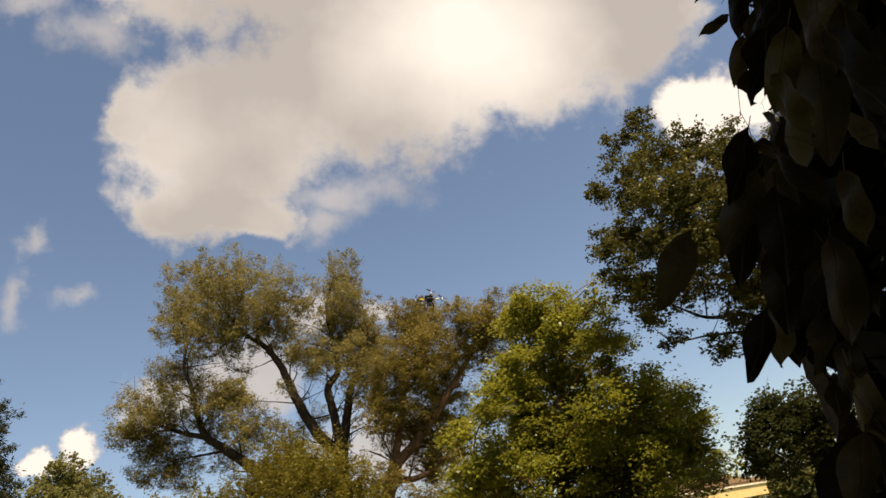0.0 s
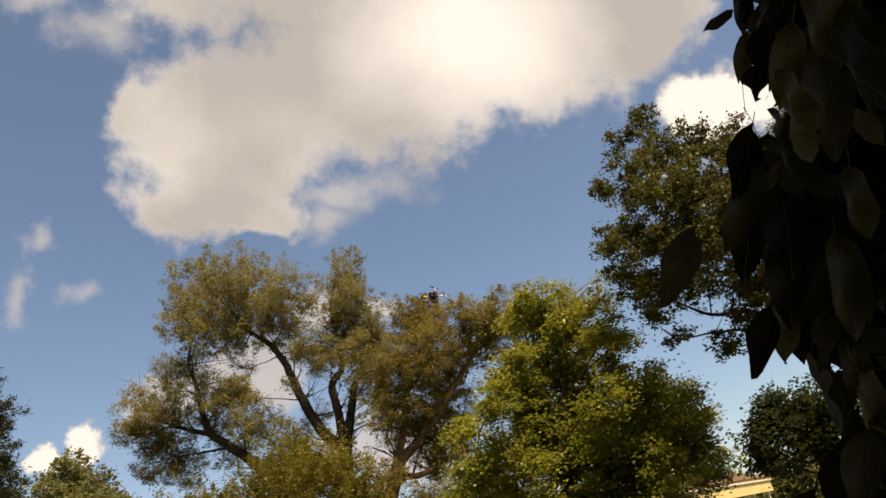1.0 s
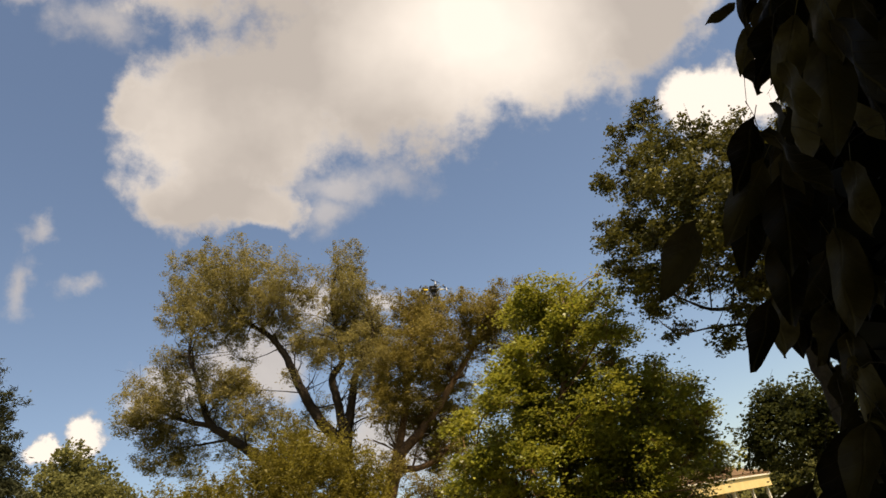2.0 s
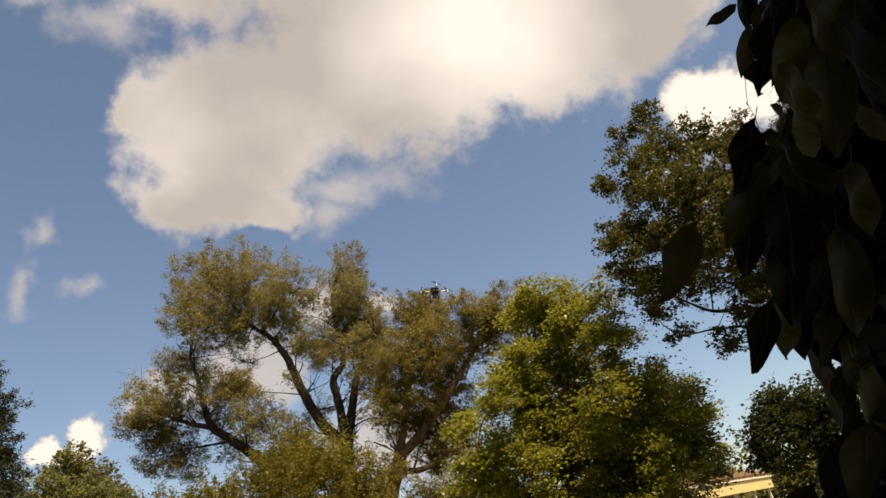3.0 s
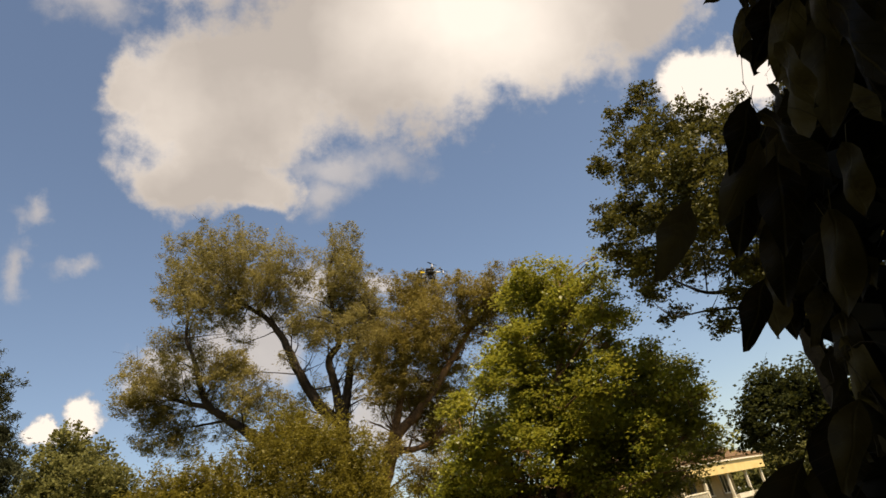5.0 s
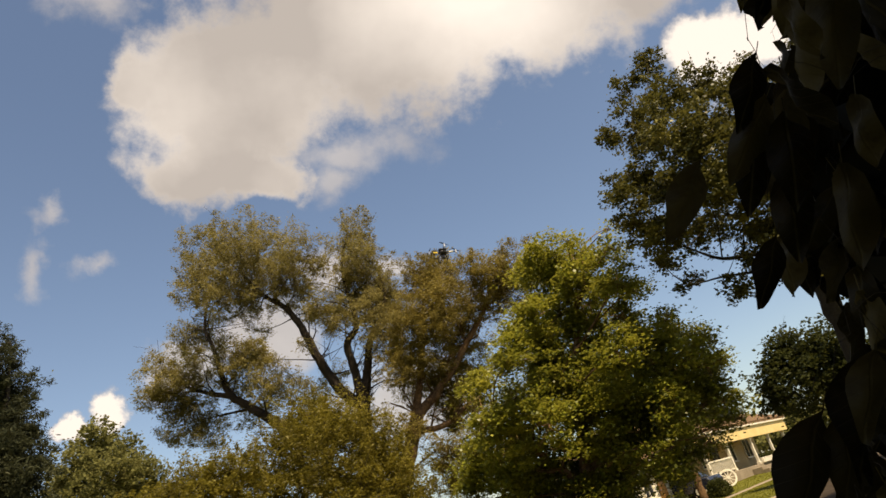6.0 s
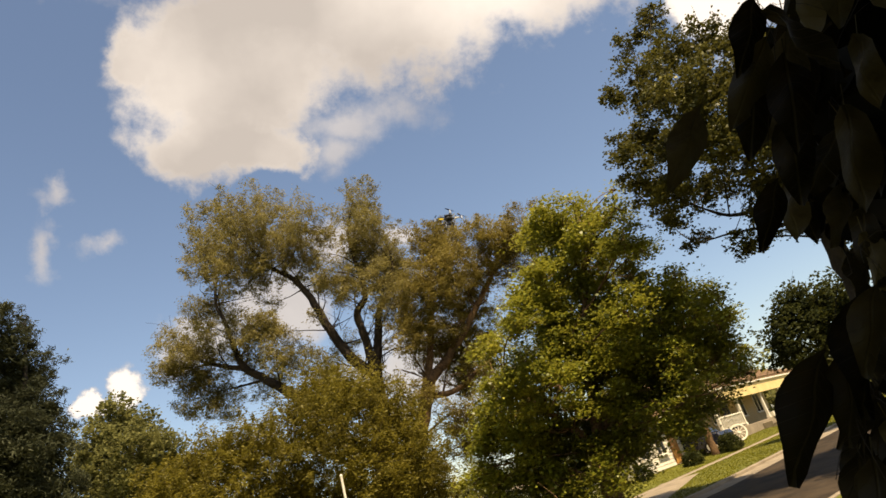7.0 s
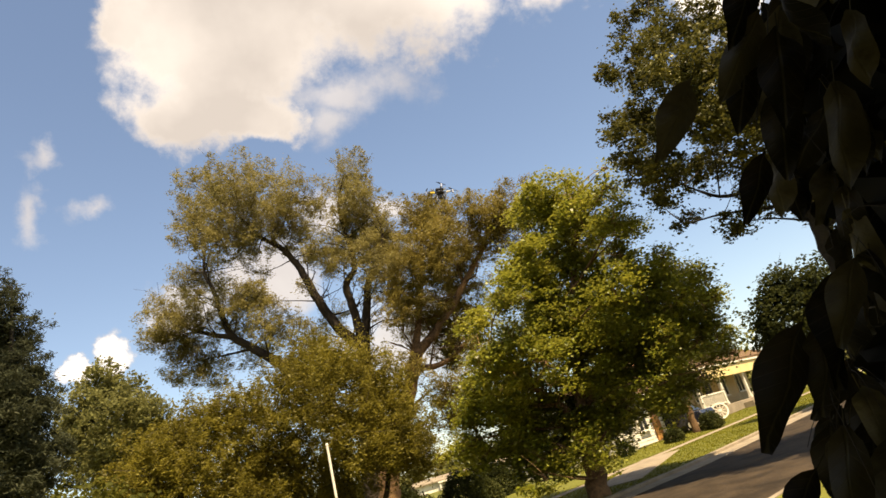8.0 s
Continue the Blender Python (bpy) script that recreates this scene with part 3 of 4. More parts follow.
# the shaded far half behind the openings: a fourth number sets how far back the mass stands
MAPLE_INNER = [(0.83, 4.54, 0.91), (1.57, 3.39, 0.87), (2.65, 3.2, 0.76), (-1.23, 2.96, 0.87), (0.1, 2.63, 0.94), (1.22, 1.84, 0.65), (-2.11, 3.6, 0.62), (-1.72, 2.07, 0.76), (0.25, 2.06, 0.73), (0.65, 5.55, 0.91), (2.13, 5.03, 0.91), (3.65, 4.32, 0.82)]
MAPLE += [(a, z, r, d) for a, z, r in MAPLE_INNER for d in (-0.5, 1.4)]
LIMBS_M = [
    [(0.1, -0.1, 0.34), (0.2, 1.2, 0.26), (0.5, 2.9, 0.2), (1.0, 5.0, 0.14), (1.8, 7.4, 0.08), (2.3, 9.0, 0.03)],
    [(0.35, 2.2, 0.13), (-0.8, 3.6, 0.09), (-1.8, 4.8, 0.04)],
    [(0.45, 2.6, 0.13), (2.2, 3.6, 0.09), (4.0, 4.2, 0.04)],
    [(0.9, 4.6, 0.1), (0.4, 6.2, 0.06), (0.5, 7.6, 0.03)],
]
tree("maple_tree", (2.25, 21.8), MAPLE, LIMBS_M, (0.105, 0.09), (M_MAPLE, M_BARK_RED), "broad maple with bright yellow-green leaves beside the street", seed=15, cover=6.0, twig=0.36, depth=0.7, flat=0.3, shell=0.22, spray=0.5, rise=0.0, loose=(0.19, 0.19, 0.08), grow=1.1, face=1.8, twigs=10, layers=2, hollow=-0.7)
OAK = [(-3.3, 13.8, 0.5), (-4.4, 13.6, 0.5), (-3.3, 12.5, 0.7), (-2.3, 12.3, 0.6), (-1.3, 11.71, 0.6), (-5.4, 12.3, 0.3), (-4.5, 12.1, 0.7), (-3.5, 11.05, 0.9), (-2.4, 10.68, 0.9), (-1.4, 10.49, 0.8), (-5.3, 10.77, 0.7), (-5.8, 10.03, 0.5), (-4.6, 9.93, 0.9), (-3.5, 9.37, 0.9), (-2.2, 9.09, 0.9), (-5.6, 9, 0.6), (-5, 8.1, 0.7), (-3.8, 8, 0.8), (-2.7, 7.6, 0.9), (-5.4, 7.6, 0.3), (-3.6, 5.9, 0.5), (-2.6, 6.5, 0.7), (-1.2, 7.8, 1.3), (-0, 9.93, 1.3), (1.3, 11.05, 1.3), (0.2, 7.6, 1.3), (-1.3, 5.9, 0.8), (-4.7, 6.75, 0.22), (-5.1, 6.8, 0.2), (1.8, 8.9, 1.5), (0.5, 5.8, 1.5), (3.6, 9.93, 1.5)]
# the far side of the crown, towards the street
OAK += [(5.0, 8.5, 1.6), (4.6, 6.3, 1.4), (6.2, 10.2, 1.5), (3.2, 12.2, 1.3), (2.6, 7.0, 1.3)]
LIMBS_O = [
    [(-1.6, -0.1, 0.36), (-1.8, 2.8, 0.27), (-1.8, 4.9, 0.23), (-1.7, 6.2, 0.18), (-1.4, 7.8, 0.14), (-1.2, 9.6, 0.08), (-1.4, 11.4, 0.03)],
    [(-1.85, 5.3, 0.10), (-2.7, 6.6, 0.07), (-3.8, 7.0, 0.045), (-4.6, 7.8, 0.02)],
    [(-2.3, 6.0, 0.045), (-3.9, 6.5, 0.03), (-5.0, 6.7, 0.012)],
    [(-1.4, 7.4, 0.1), (-2.9, 9.2, 0.07), (-4.0, 11.5, 0.03), (-4.6, 12.2, 0.012)],
    [(-1.5, 7.0, 0.12), (0.2, 8.2, 0.09), (1.6, 9.4, 0.07), (3.4, 9.8, 0.05), (5.6, 9.6, 0.02)],
]
tree("oak_tree", (11.2, 16.8), OAK, LIMBS_O, (0.105, 0.08), (M_OAK, M_DARK_BARK), "tall oak with clustered olive-green leaves and dark open branches", seed=16, cover=6.8, twig=0.28, depth=0.4, shell=0.60, hollow=-0.75, face=1.0, twigs=3, thin=0.022, spray=0.18, rise=0.3, loose=(0.10, 0.10, 0.075), grow=1.14)
DARK_TREE = [(-0.7, 6.3, 0.83), (-0.1, 5.5, 1.2), (1.1, 5.7, 1.29), (-1.9, 4.9, 0.83), (-0.4, 4.41, 1.29), (1.3, 4.61, 1.56), (2, 3.76, 1.75), (-1.3, 5.6, 0.83), (-2.3, 4.28, 0.83), (-1.3, 3.63, 1.1)]
tree("garden_tree", (16.3, 34.5), DARK_TREE, [[(0.5, -0.1, 0.2), (0.4, 2.5, 0.16), (0.2, 6.0, 0.05)]], (0.18, 0.13), (M_LEFT, M_DARK_BARK), "dark green tree in front of the porch house", seed=17, cover=4.6, hollow=-1.3, twig=0.34)
LEFT_TREE = [(0.4, 11.35, 0.5), (0.9, 11.05, 0.3), (0.5, 10.15, 0.8), (1.1, 9.55, 0.6), (0.3, 8.75, 1.1), (1.1, 8.45, 0.7), (0.6, 7.35, 1.1), (-0.1, 7.35, 1.2), (1.4, 7.45, 0.6), (1.1, 6.45, 1), (0.2, 6.05, 1.3), (1.3, 5.15, 1), (0.4, 4.75, 1.2), (-0.6, 8.65, 1.2), (-1, 6.55, 1.4)]
tree("spruce_tree", (-14.6, 19.5), LEFT_TREE, [[(0.3, -0.1, 0.25), (0.4, 4, 0.18), (0.8, 8.5, 0.08), (1.0, 11.2, 0.02)]], (0.16, 0.035), (M_SPRUCE, M_DARK_BARK), "tall pointed spruce with drooping grey-green boughs", seed=18, cover=5.0, twig=0.34, shell=0.35, spray=0.75, rise=-0.15, loose=(0.11, 0.11, 0.07), grow=1.1, droop=0.5)
ROUND_TREE = [(-0.8, 13.2, 0.8), (-1.5, 12.1, 1.4), (-0.0, 11.8, 1.2), (-2.2, 10.9, 1.6), (-0.5, 10.2, 1.8), (0.7, 10.2, 1.2), (-1.6, 8.7, 1.9), (0.2, 8.3, 1.7), (1.5, 10.4, 0.7), (-3.0, 9.3, 1.7), (1.6, 8.1, 1.5), (-1.2, 6.6, 2.1)]
tree("rounded_tree", (-21.0, 40.0), ROUND_TREE, [[(-0.8, -0.1, 0.3), (-0.8, 5, 0.22), (-0.8, 11, 0.05)]], (0.2, 0.14), (M_FAR, M_DARK_BARK), "rounded pale green tree behind the shrubs", seed=19, cover=4.5)
LOW_BUSH = [(-0.5, 3.3, 0.6), (0.2, 3.0, 0.6), (-1.0, 3.1, 0.7), (-0.3, 2.7, 0.7), (-0.6, 1.8, 0.9), (0.1, 1.0, 0.9), (-0.9, 0.8, 0.9)]
tree("yellow_bush", (-9.2, 16.6), LOW_BUSH, [[(-0.4, -0.1, 0.08), (-0.4, 1.5, 0.06), (-0.3, 3.3, 0.02)]], (0.13, 0.09), (M_YELLOW, M_BARK), "bush with yellow-green leaves below the dark tree", "bush", 20, cover=2.4)

# ---- houses across the street ----


def street(a, o, z=0.0, turn=0.0):
    """A place by metres along the street and across it."""
    return STREET @ Matrix.Translation((a, o, z + climb(a, o))) @ pose(0, 0, 0, 0, 0, turn)


def window(parent, x0, x1, y, z0, z1, frame_mat=None):
    """A window set in a wall that faces -y."""
    frame_mat = frame_mat or M_WHITE
    bm = bmesh.new()
    t = 0.08
    for q in ((x0 - t, x1 + t, z0 - t, z0), (x0 - t, x1 + t, z1, z1 + t), (x0 - t, x0, z0, z1), (x1, x1 + t, z0, z1), ((x0 + x1) / 2 - 0.03, (x0 + x1) / 2 + 0.03, z0, z1)):
        box(q[0], q[1], y - 0.05, y + 0.06, q[2], q[3], 0.0, bm)
    w = part("window", bm, frame_mat, parent)
    part("pane", box(x0, x1, y - 0.005, y + 0.015, z0, z1), M_GLASS, w)
    part("sill", box(x0 - 0.12, x1 + 0.12, y - 0.12, y - 0.052, z0 - 0.13, z0 - 0.083), frame_mat, w)
    return w


def siding(parent, x0, x1, y, z0, z1, mat, step=0.2):
    """Lapped boards on a front wall, one by one."""
    me = None
    for i in range(int((z1 - z0) / step)):
        if me is None:
            bm = bmesh.new()
            v = [bm.verts.new(p) for p in ((x0, 0, 0), (x1, 0, 0), (x1, -0.03, 0.0), (x0, -0.03, 0.0), (x0, 0, step), (x1, 0, step), (x1, -0.008, step), (x0, -0.008, step))]
            for f in ((0, 1, 2, 3), (3, 2, 6, 7), (4, 7, 6, 5), (0, 3, 7, 4), (1, 5, 6, 2)):
                bm.faces.new([v[k] for k in f])
            ob = part("board", bm, mat, parent)
            me = ob.data
        else:
            ob = part("board", me, None, parent)
        ob.matrix_basis = Matrix.Translation((0, y - 0.002, z0 + i * step))


def gable_roof(x0, x1, y0, y1, z, rise, thick=0.16):
    """Two pitched slopes with thickness; the ridge runs along x."""
    bm = bmesh.new()
    ym = (y0 + y1) / 2
    ring = [(y0, z), (ym, z + rise), (y1, z), (y1, z + thick), (ym, z + rise + thick), (y0, z + thick)]
    a, b = [bm.verts.new((x0, y, h)) for y, h in ring], [bm.verts.new((x1, y, h)) for y, h in ring]
    for i in range(6):
        bm.faces.new((a[i], b[i], b[(i + 1) % 6], a[(i + 1) % 6]))
    for r in (a, b):
        bm.faces.new((r[0], r[1], r[4], r[5])), bm.faces.new((r[1], r[2], r[3], r[4]))
    bmesh.ops.recalc_face_normals(bm, faces=bm.faces)
    return bm


def shingle_rows(roof, x0, x1, y0, ym, z, rise, thick, mat, rows=12):
    me = None
    run = math.hypot(ym - y0, rise)
    slope = math.degrees(math.atan2(rise, ym - y0))
    for i in range(rows):
        if me is None:
            bm = bmesh.new()
            k = run / rows
            v = [bm.verts.new(p) for p in ((x0, -0.02, 0.0), (x1, -0.02, 0.0), (x1, k, 0.0), (x0, k, 0.0), (x0, -0.02, 0.03), (x1, -0.02, 0.03), (x1, k, 0.008), (x0, k, 0.008))]
            for f in ((0, 1, 5, 4), (4, 5, 6, 7), (1, 2, 6, 5), (0, 4, 7, 3)):
                bm.faces.new([v[q] for q in f])
            ob = part("roof_course", bm, mat, roof)
            me = ob.data
        else:
            ob = part("roof_course", me, None, roof)
        ob.matrix_basis = Matrix.Translation((0, y0, z + thick + 0.004)) @ pose(0, 0, 0, slope) @ Matrix.Translation((0, i * run / rows, 0))


def porch_house():
    """The low house with a deep porch; its front faces the street, along x, at y = 0."""
    root = thing("porch_house", street(41.0, 21.3, 0.22), "single-storey cream house with deep porch, white posts and tan roof", "house")
    L = 18.2
    part("floor_slab", box(-0.3, L, -0.4, 9.6, -0.6, 0.55, 0.02), M_CONCRETE, root)
    part("step", box(8.9, 10.7, -1.15, -0.42, -0.3, 0.36, 0.02), M_CONCRETE, root)
    part("step", box(8.9, 10.7, -1.6, -1.16, -0.3, 0.18, 0.02), M_CONCRETE, root)
    wall = part("wall", box(0, L - 0.3, 2.2, 2.4, 0.55, 3.0), M_CREAM, root)
    part("wall", box(0, 0.2, 2.42, 9.4, 0.55, 3.0), M_CREAM, root)
    part("wall", box(L - 0.5, L - 0.3, 2.42, 9.4, 0.55, 3.0), M_CREAM, root)
    part("wall", box(0.22, L - 0.52, 9.2, 9.4, 0.55, 3.0), M_CREAM, root)
    siding(wall, 0.05, L - 0.35, 2.2, 0.56, 2.96, M_CREAM)
    door = part("door", box(9.3, 10.4, 2.08, 2.16, 0.56, 2.7, 0.02), M_DARK, root, "dark front door with an oval pane")
    bm = bmesh.new()
    bmesh.ops.create_cone(bm, cap_ends=True, segments=24, radius1=0.3, radius2=0.3, depth=0.03, matrix=Matrix.Translation((9.85, 2.06, 1.7)) @ Matrix.Diagonal((1, 1, 2.0, 1)) @ pose(0, 0, 0, 90))
    part("pane", bm, M_GLASS, door)
    bm = bmesh.new()
    bmesh.ops.create_uvsphere(bm, u_segments=10, v_segments=6, radius=0.05, matrix=Matrix.Translation((10.3, 2.04, 1.55)))
    part("door_knob", bm, M_METAL, door)
    for x0 in (1.2, 4.4, 7.3, 11.9, 15.2):
        window(root, x0, x0 + 1.2, 2.13, 1.25, 2.55)
    part("porch_ceiling", box(-0.4, L + 0.1, -0.35, 2.18, 2.93, 2.99), M_WHITE, root)
    part("fascia", box(-0.5, L + 0.2, -0.50, -0.37, 2.42, 3.30, 0.01), M_YELLOW_WOOD, root, "pale yellow fascia board above the porch posts")
    part("gutter", box(-0.55, L + 0.25, -0.62, -0.502, 3.20, 3.32, 0.02), M_WHITE, root)
    me = None
    for x in (-0.1, 3.2, 6.9, 11.1, 14.6, 17.8):
        if me is None:
            bm = box(-0.09, 0.09, -0.09, 0.09, 0.55, 2.92, 0.01)
            box(-0.13, 0.13, -0.13, 0.13, 0.552, 0.72, 0.01, bm)
            box(-0.13, 0.13, -0.13, 0.13, 2.3, 2.45, 0.01, bm)
            ob = part("porch_post", bm, M_WHITE, root)
            me = ob.data
        else:
            ob = part("porch_post", me, None, root)
        ob.matrix_basis = Matrix.Translation((x, -0.2, 0))
    rail = part("railing", box(3.32, 6.78, -0.26, -0.14, 1.42, 1.52, 0.01), M_WHITE, root, "white porch railing with balusters")
    part("bottom_rail", box(3.32, 6.78, -0.24, -0.16, 0.68, 0.76, 0.01), M_WHITE, rail)
    me = None
    for i in range(16):
        ob = part("baluster", box(-0.03, 0.03, -0.03, 0.03, 0.765, 1.415) if me is None else me, M_WHITE, rail)
        me = ob.data
        ob.matrix_basis = Matrix.Translation((3.5 + i * 0.21, -0.2, 0))
    for x in (11.3, 14.8):
        box_part = part("flower_box", box(x, x + 2.8, -0.52, -0.12, 0.56, 0.92, 0.02), M_WHITE, root)
        rng = np.random.default_rng(int(x))
        pts = np.stack([rng.uniform(x, x + 2.8, 700), rng.uniform(-0.55, -0.1, 700), rng.uniform(0.9, 1.2, 700)], 1)
        part("planting", mesh_of("planting", *leaf_cloud(rng, pts, 0.1, 0.07), M_LEFT), None, box_part)["kind"] = "stuff"
    roof = part("roof", gable_roof(-0.7, L + 0.4, -0.6, 10.0, 3.33, 1.9), M_ROOF, root)
    shingle_rows(roof, -0.7, L + 0.4, -0.6, 4.7, 3.33, 1.9, 0.16, M_ROOF)
    for x in (0.1, L - 0.4):
        bm = bmesh.new()
        a = [bm.verts.new((x + dx, y, z)) for dx in (-0.1, 0.1) for y, z in ((2.2, 3.0), (9.4, 3.0), (9.4, 3.4), (4.7, 5.1), (2.2, 4.2))]
        bm.faces.new(a[:5]), bm.faces.new(a[5:][::-1])
        for i in range(5):
            bm.faces.new((a[i], a[(i + 1) % 5], a[5 + (i + 1) % 5], a[5 + i]))
        bmesh.ops.recalc_face_normals(bm, faces=bm.faces)
        part("gable", bm, M_CREAM, root)
    for x in (-0.78, L + 0.402):
        bm = gable_roof(x, x + 0.07, -0.62, 10.02, 3.28, 1.9, 0.25)
        part("barge_board", bm, M_WHITE, root)
    part("chimney", box(9.2, 9.9, 5.2, 5.9, 4.9, 6.1, 0.02), M_CONCRETE, roof)


porch_house()


def wagon_wheel():
    root = thing("wagon_wheel", street(43.9, 20.0, 0.53) @ pose(0, 0, 0, 78, 0, -58) @ Matrix.Scale(0.85, 4), "white painted wooden wagon wheel leaning before the porch", "wheel")
    bm = bmesh.new()
    verts = []
    for i in range(32):
        a = 2 * math.pi * i / 32
        verts.append([bm.verts.new((r * math.cos(a), r * math.sin(a), z)) for r, z in ((0.50, -0.05), (0.62, -0.05), (0.62, 0.05), (0.50, 0.05))])
    for i in range(32):
        for k in range(4):
            bm.faces.new((verts[i][k], verts[i][(k + 1) % 4], verts[(i + 1) % 32][(k + 1) % 4], verts[(i + 1) % 32][k]))
    bmesh.ops.recalc_face_normals(bm, faces=bm.faces)
    part("rim", bm, M_WHITE, root)
    part("hub", rod(bmesh.new(), (0, 0, -0.1), (0, 0, 0.1), 0.1, sides=14), M_WHITE, root)
    for i in range(10):
        a = 2 * math.pi * i / 10
        part("spoke", rod(bmesh.new(), (0.09 * math.cos(a), 0.09 * math.sin(a), 0), (0.52 * math.cos(a), 0.52 * math.sin(a), 0), 0.03, sides=6), M_WHITE, root)


wagon_wheel()


def white_house():
    root = thing("white_house", street(33.3, 21.2), "small white boarded house with an orange-brown door", "house")
    L = 5.4
    wall = part("wall", box(0, L, 0, 0.2, -0.1, 2.7), M_WHITE, root)
    part("wall", box(0, 0.2, 0.202, 7.0, -0.1, 2.7), M_WHITE, root)
    part("wall", box(L - 0.2, L, 0.202, 7.0, -0.1, 2.7), M_WHITE, root)
    part("wall", box(0.202, L - 0.202, 6.8, 7.0, -0.1, 2.7), M_WHITE, root)
    siding(wall, 0.0, L, 0.0, 0.1, 2.7, M_WHITE)
    door = part("door", box(4.0, 4.85, -0.09, -0.035, 0.12, 2.15, 0.01), M_DOOR, root, "orange-brown front door")
    part("door_knob", rod(bmesh.new(), (4.1, -0.14, 1.1), (4.1, -0.08, 1.1), 0.035), M_METAL, door)
    part("doorstep", box(3.85, 5.0, -0.7, -0.03, -0.05, 0.11, 0.01), M_CONCRETE, root)
    window(root, 2.4, 3.3, -0.08, 0.9, 2.0)
    window(root, 0.6, 1.5, -0.08, 0.9, 2.0)
    roof = part("roof", gable_roof(-0.4, L + 0.4, -0.5, 7.5, 2.72, 1.5), M_ROOF, root)
    shingle_rows(roof, -0.4, L + 0.4, -0.5, 3.5, 2.72, 1.5, 0.16, M_ROOF, 9)
    part("gutter", box(-0.4, L + 0.4, -0.60, -0.502, 2.74, 2.86, 0.02), M_WHITE, root)
    for x in (0.1, L - 0.1):
        bm = bmesh.new()
        a = [bm.verts.new((x + dx, y, z)) for dx in (-0.1, 0.1) for y, z in ((0, 2.7), (7, 2.7), (3.5, 4.1))]
        bm.faces.new(a[:3]), bm.faces.new(a[3:][::-1])
        for i in range(3):
            bm.faces.new((a[i], a[(i + 1) % 3], a[3 + (i + 1) % 3], a[3 + i]))
        bmesh.ops.recalc_face_normals(bm, faces=bm.faces)
        part("gable", bm, M_WHITE, root)


white_house()


def far_house():
    root = thing("far_house", pose(-12.9, 95, 0, 0, 0, 4), "long low white house far behind the trees", "house")
    L = 13.5
    wall = part("wall", box(0, L, 0, 0.2, -0.1, 2.2), M_WHITE, root)
    part("wall", box(0, 0.2, 0.202, 8, -0.1, 2.2), M_WHITE, root)
    part("wall", box(L - 0.2, L, 0.202, 8, -0.1, 2.2), M_WHITE, root)
    part("porch_roof", box(3.4, 8.2, -2.2, -0.02, 2.0, 2.2, 0.02), M_WHITE, root)
    for x in (3.6, 5.8, 8.0):
        part("porch_post", box(x - 0.1, x + 0.1, -2.1, -1.9, -0.05, 1.998), M_WHITE, root)
    window(root, 4.2, 5.4, -0.07, 0.8, 1.8)
    window(root, 9.6, 11.0, -0.07, 0.8, 1.8)
    part("door", box(6.4, 7.4, -0.07, -0.005, -0.05, 1.9), M_DARK, root)
    part("roof", gable_roof(-0.4, L + 0.4, -0.4, 8.4, 2.22, 0.6), M_CONCRETE, root)


far_house()


def parked_car(m, label):
    """A saloon that stands along x; its wheels touch z = 0."""
    root = thing("parked_car", m, label, "car", "parked cars")
    side = [(-2.2, 0.35), (-2.22, 0.75), (-2.1, 0.95), (-1.45, 1.0), (-0.95, 1.42), (0.55, 1.45), (1.2, 0.98), (2.05, 0.85), (2.2, 0.65), (2.18, 0.32)]
    bm = bmesh.new()
    rows = []
    for y, k in ((-0.86, 0.0), (-0.80, 1.0), (0.80, 1.0), (0.86, 0.0)):
        rows.append([bm.verts.new((x * (0.98 + 0.02 * k), y * (0.82 if z > 1.2 else 1.0), z - (0.04 if k == 0 and z > 0.5 else 0))) for x, z in side])
    n = len(side)
    for r in range(3):
        for i in range(n):
            bm.faces.new((rows[r][i], rows[r][(i + 1) % n], rows[r + 1][(i + 1) % n], rows[r + 1][i]))
    bm.faces.new(rows[0]), bm.faces.new(rows[3][::-1])
    bmesh.ops.recalc_face_normals(bm, faces=bm.faces)
    part("body", bm, M_CAR, root)
    for y in (-0.80, 0.80):
        bm = bmesh.new()
        s = 1 if y > 0 else -1
        v = [bm.verts.new((x, y + s * 0.045 - (0.10 * s if z > 1.2 else 0), z)) for x, z in ((-1.2, 1.02), (-0.85, 1.36), (0.45, 1.38), (0.95, 1.02))]
        bm.faces.new(v)
        r = bmesh.ops.extrude_face_region(bm, geom=bm.faces[:])
        bmesh.ops.translate(bm, vec=(0, s * 0.02, 0), verts=[q for q in r["geom"] if isinstance(q, bmesh.types.BMVert)])
        bmesh.ops.recalc_face_normals(bm, faces=bm.faces)
        part("side_window", bm, M_GLASS, root)
        for x in (-1.35, 1.4):
            w = part("wheel", rod(bmesh.new(), (x, y - 0.09 * s, 0.32), (x, y + 0.10 * s, 0.32), 0.32, sides=20), M_RUBBER, root)
            part("rim", rod(bmesh.new(), (x, y + 0.095 * s, 0.32), (x, y + 0.115 * s, 0.32), 0.2, sides=16), M_METAL, w)
    for x0, x1, z0, z1 in ((1.12, 0.62, 1.04, 1.40), (-1.40, -0.98, 1.05, 1.38)):
        bm = bmesh.new()
        q = 0.05 if x0 > 0 else -0.05
        v = [bm.verts.new(p) for p in ((x0 + q, -0.68, z0), (x0 + q, 0.68, z0), (x1 + q, 0.58, z1), (x1 + q, -0.58, z1))]
        bm.faces.new(v)
        part("windscreen", bm, M_GLASS, root)


parked_car(street(39.75, 21.0, 0, 90), "dark blue car parked between the two houses")
parked_car(pose(2.6, 58, climb(45), 0, 0, 12), "dark car parked beyond the maple")


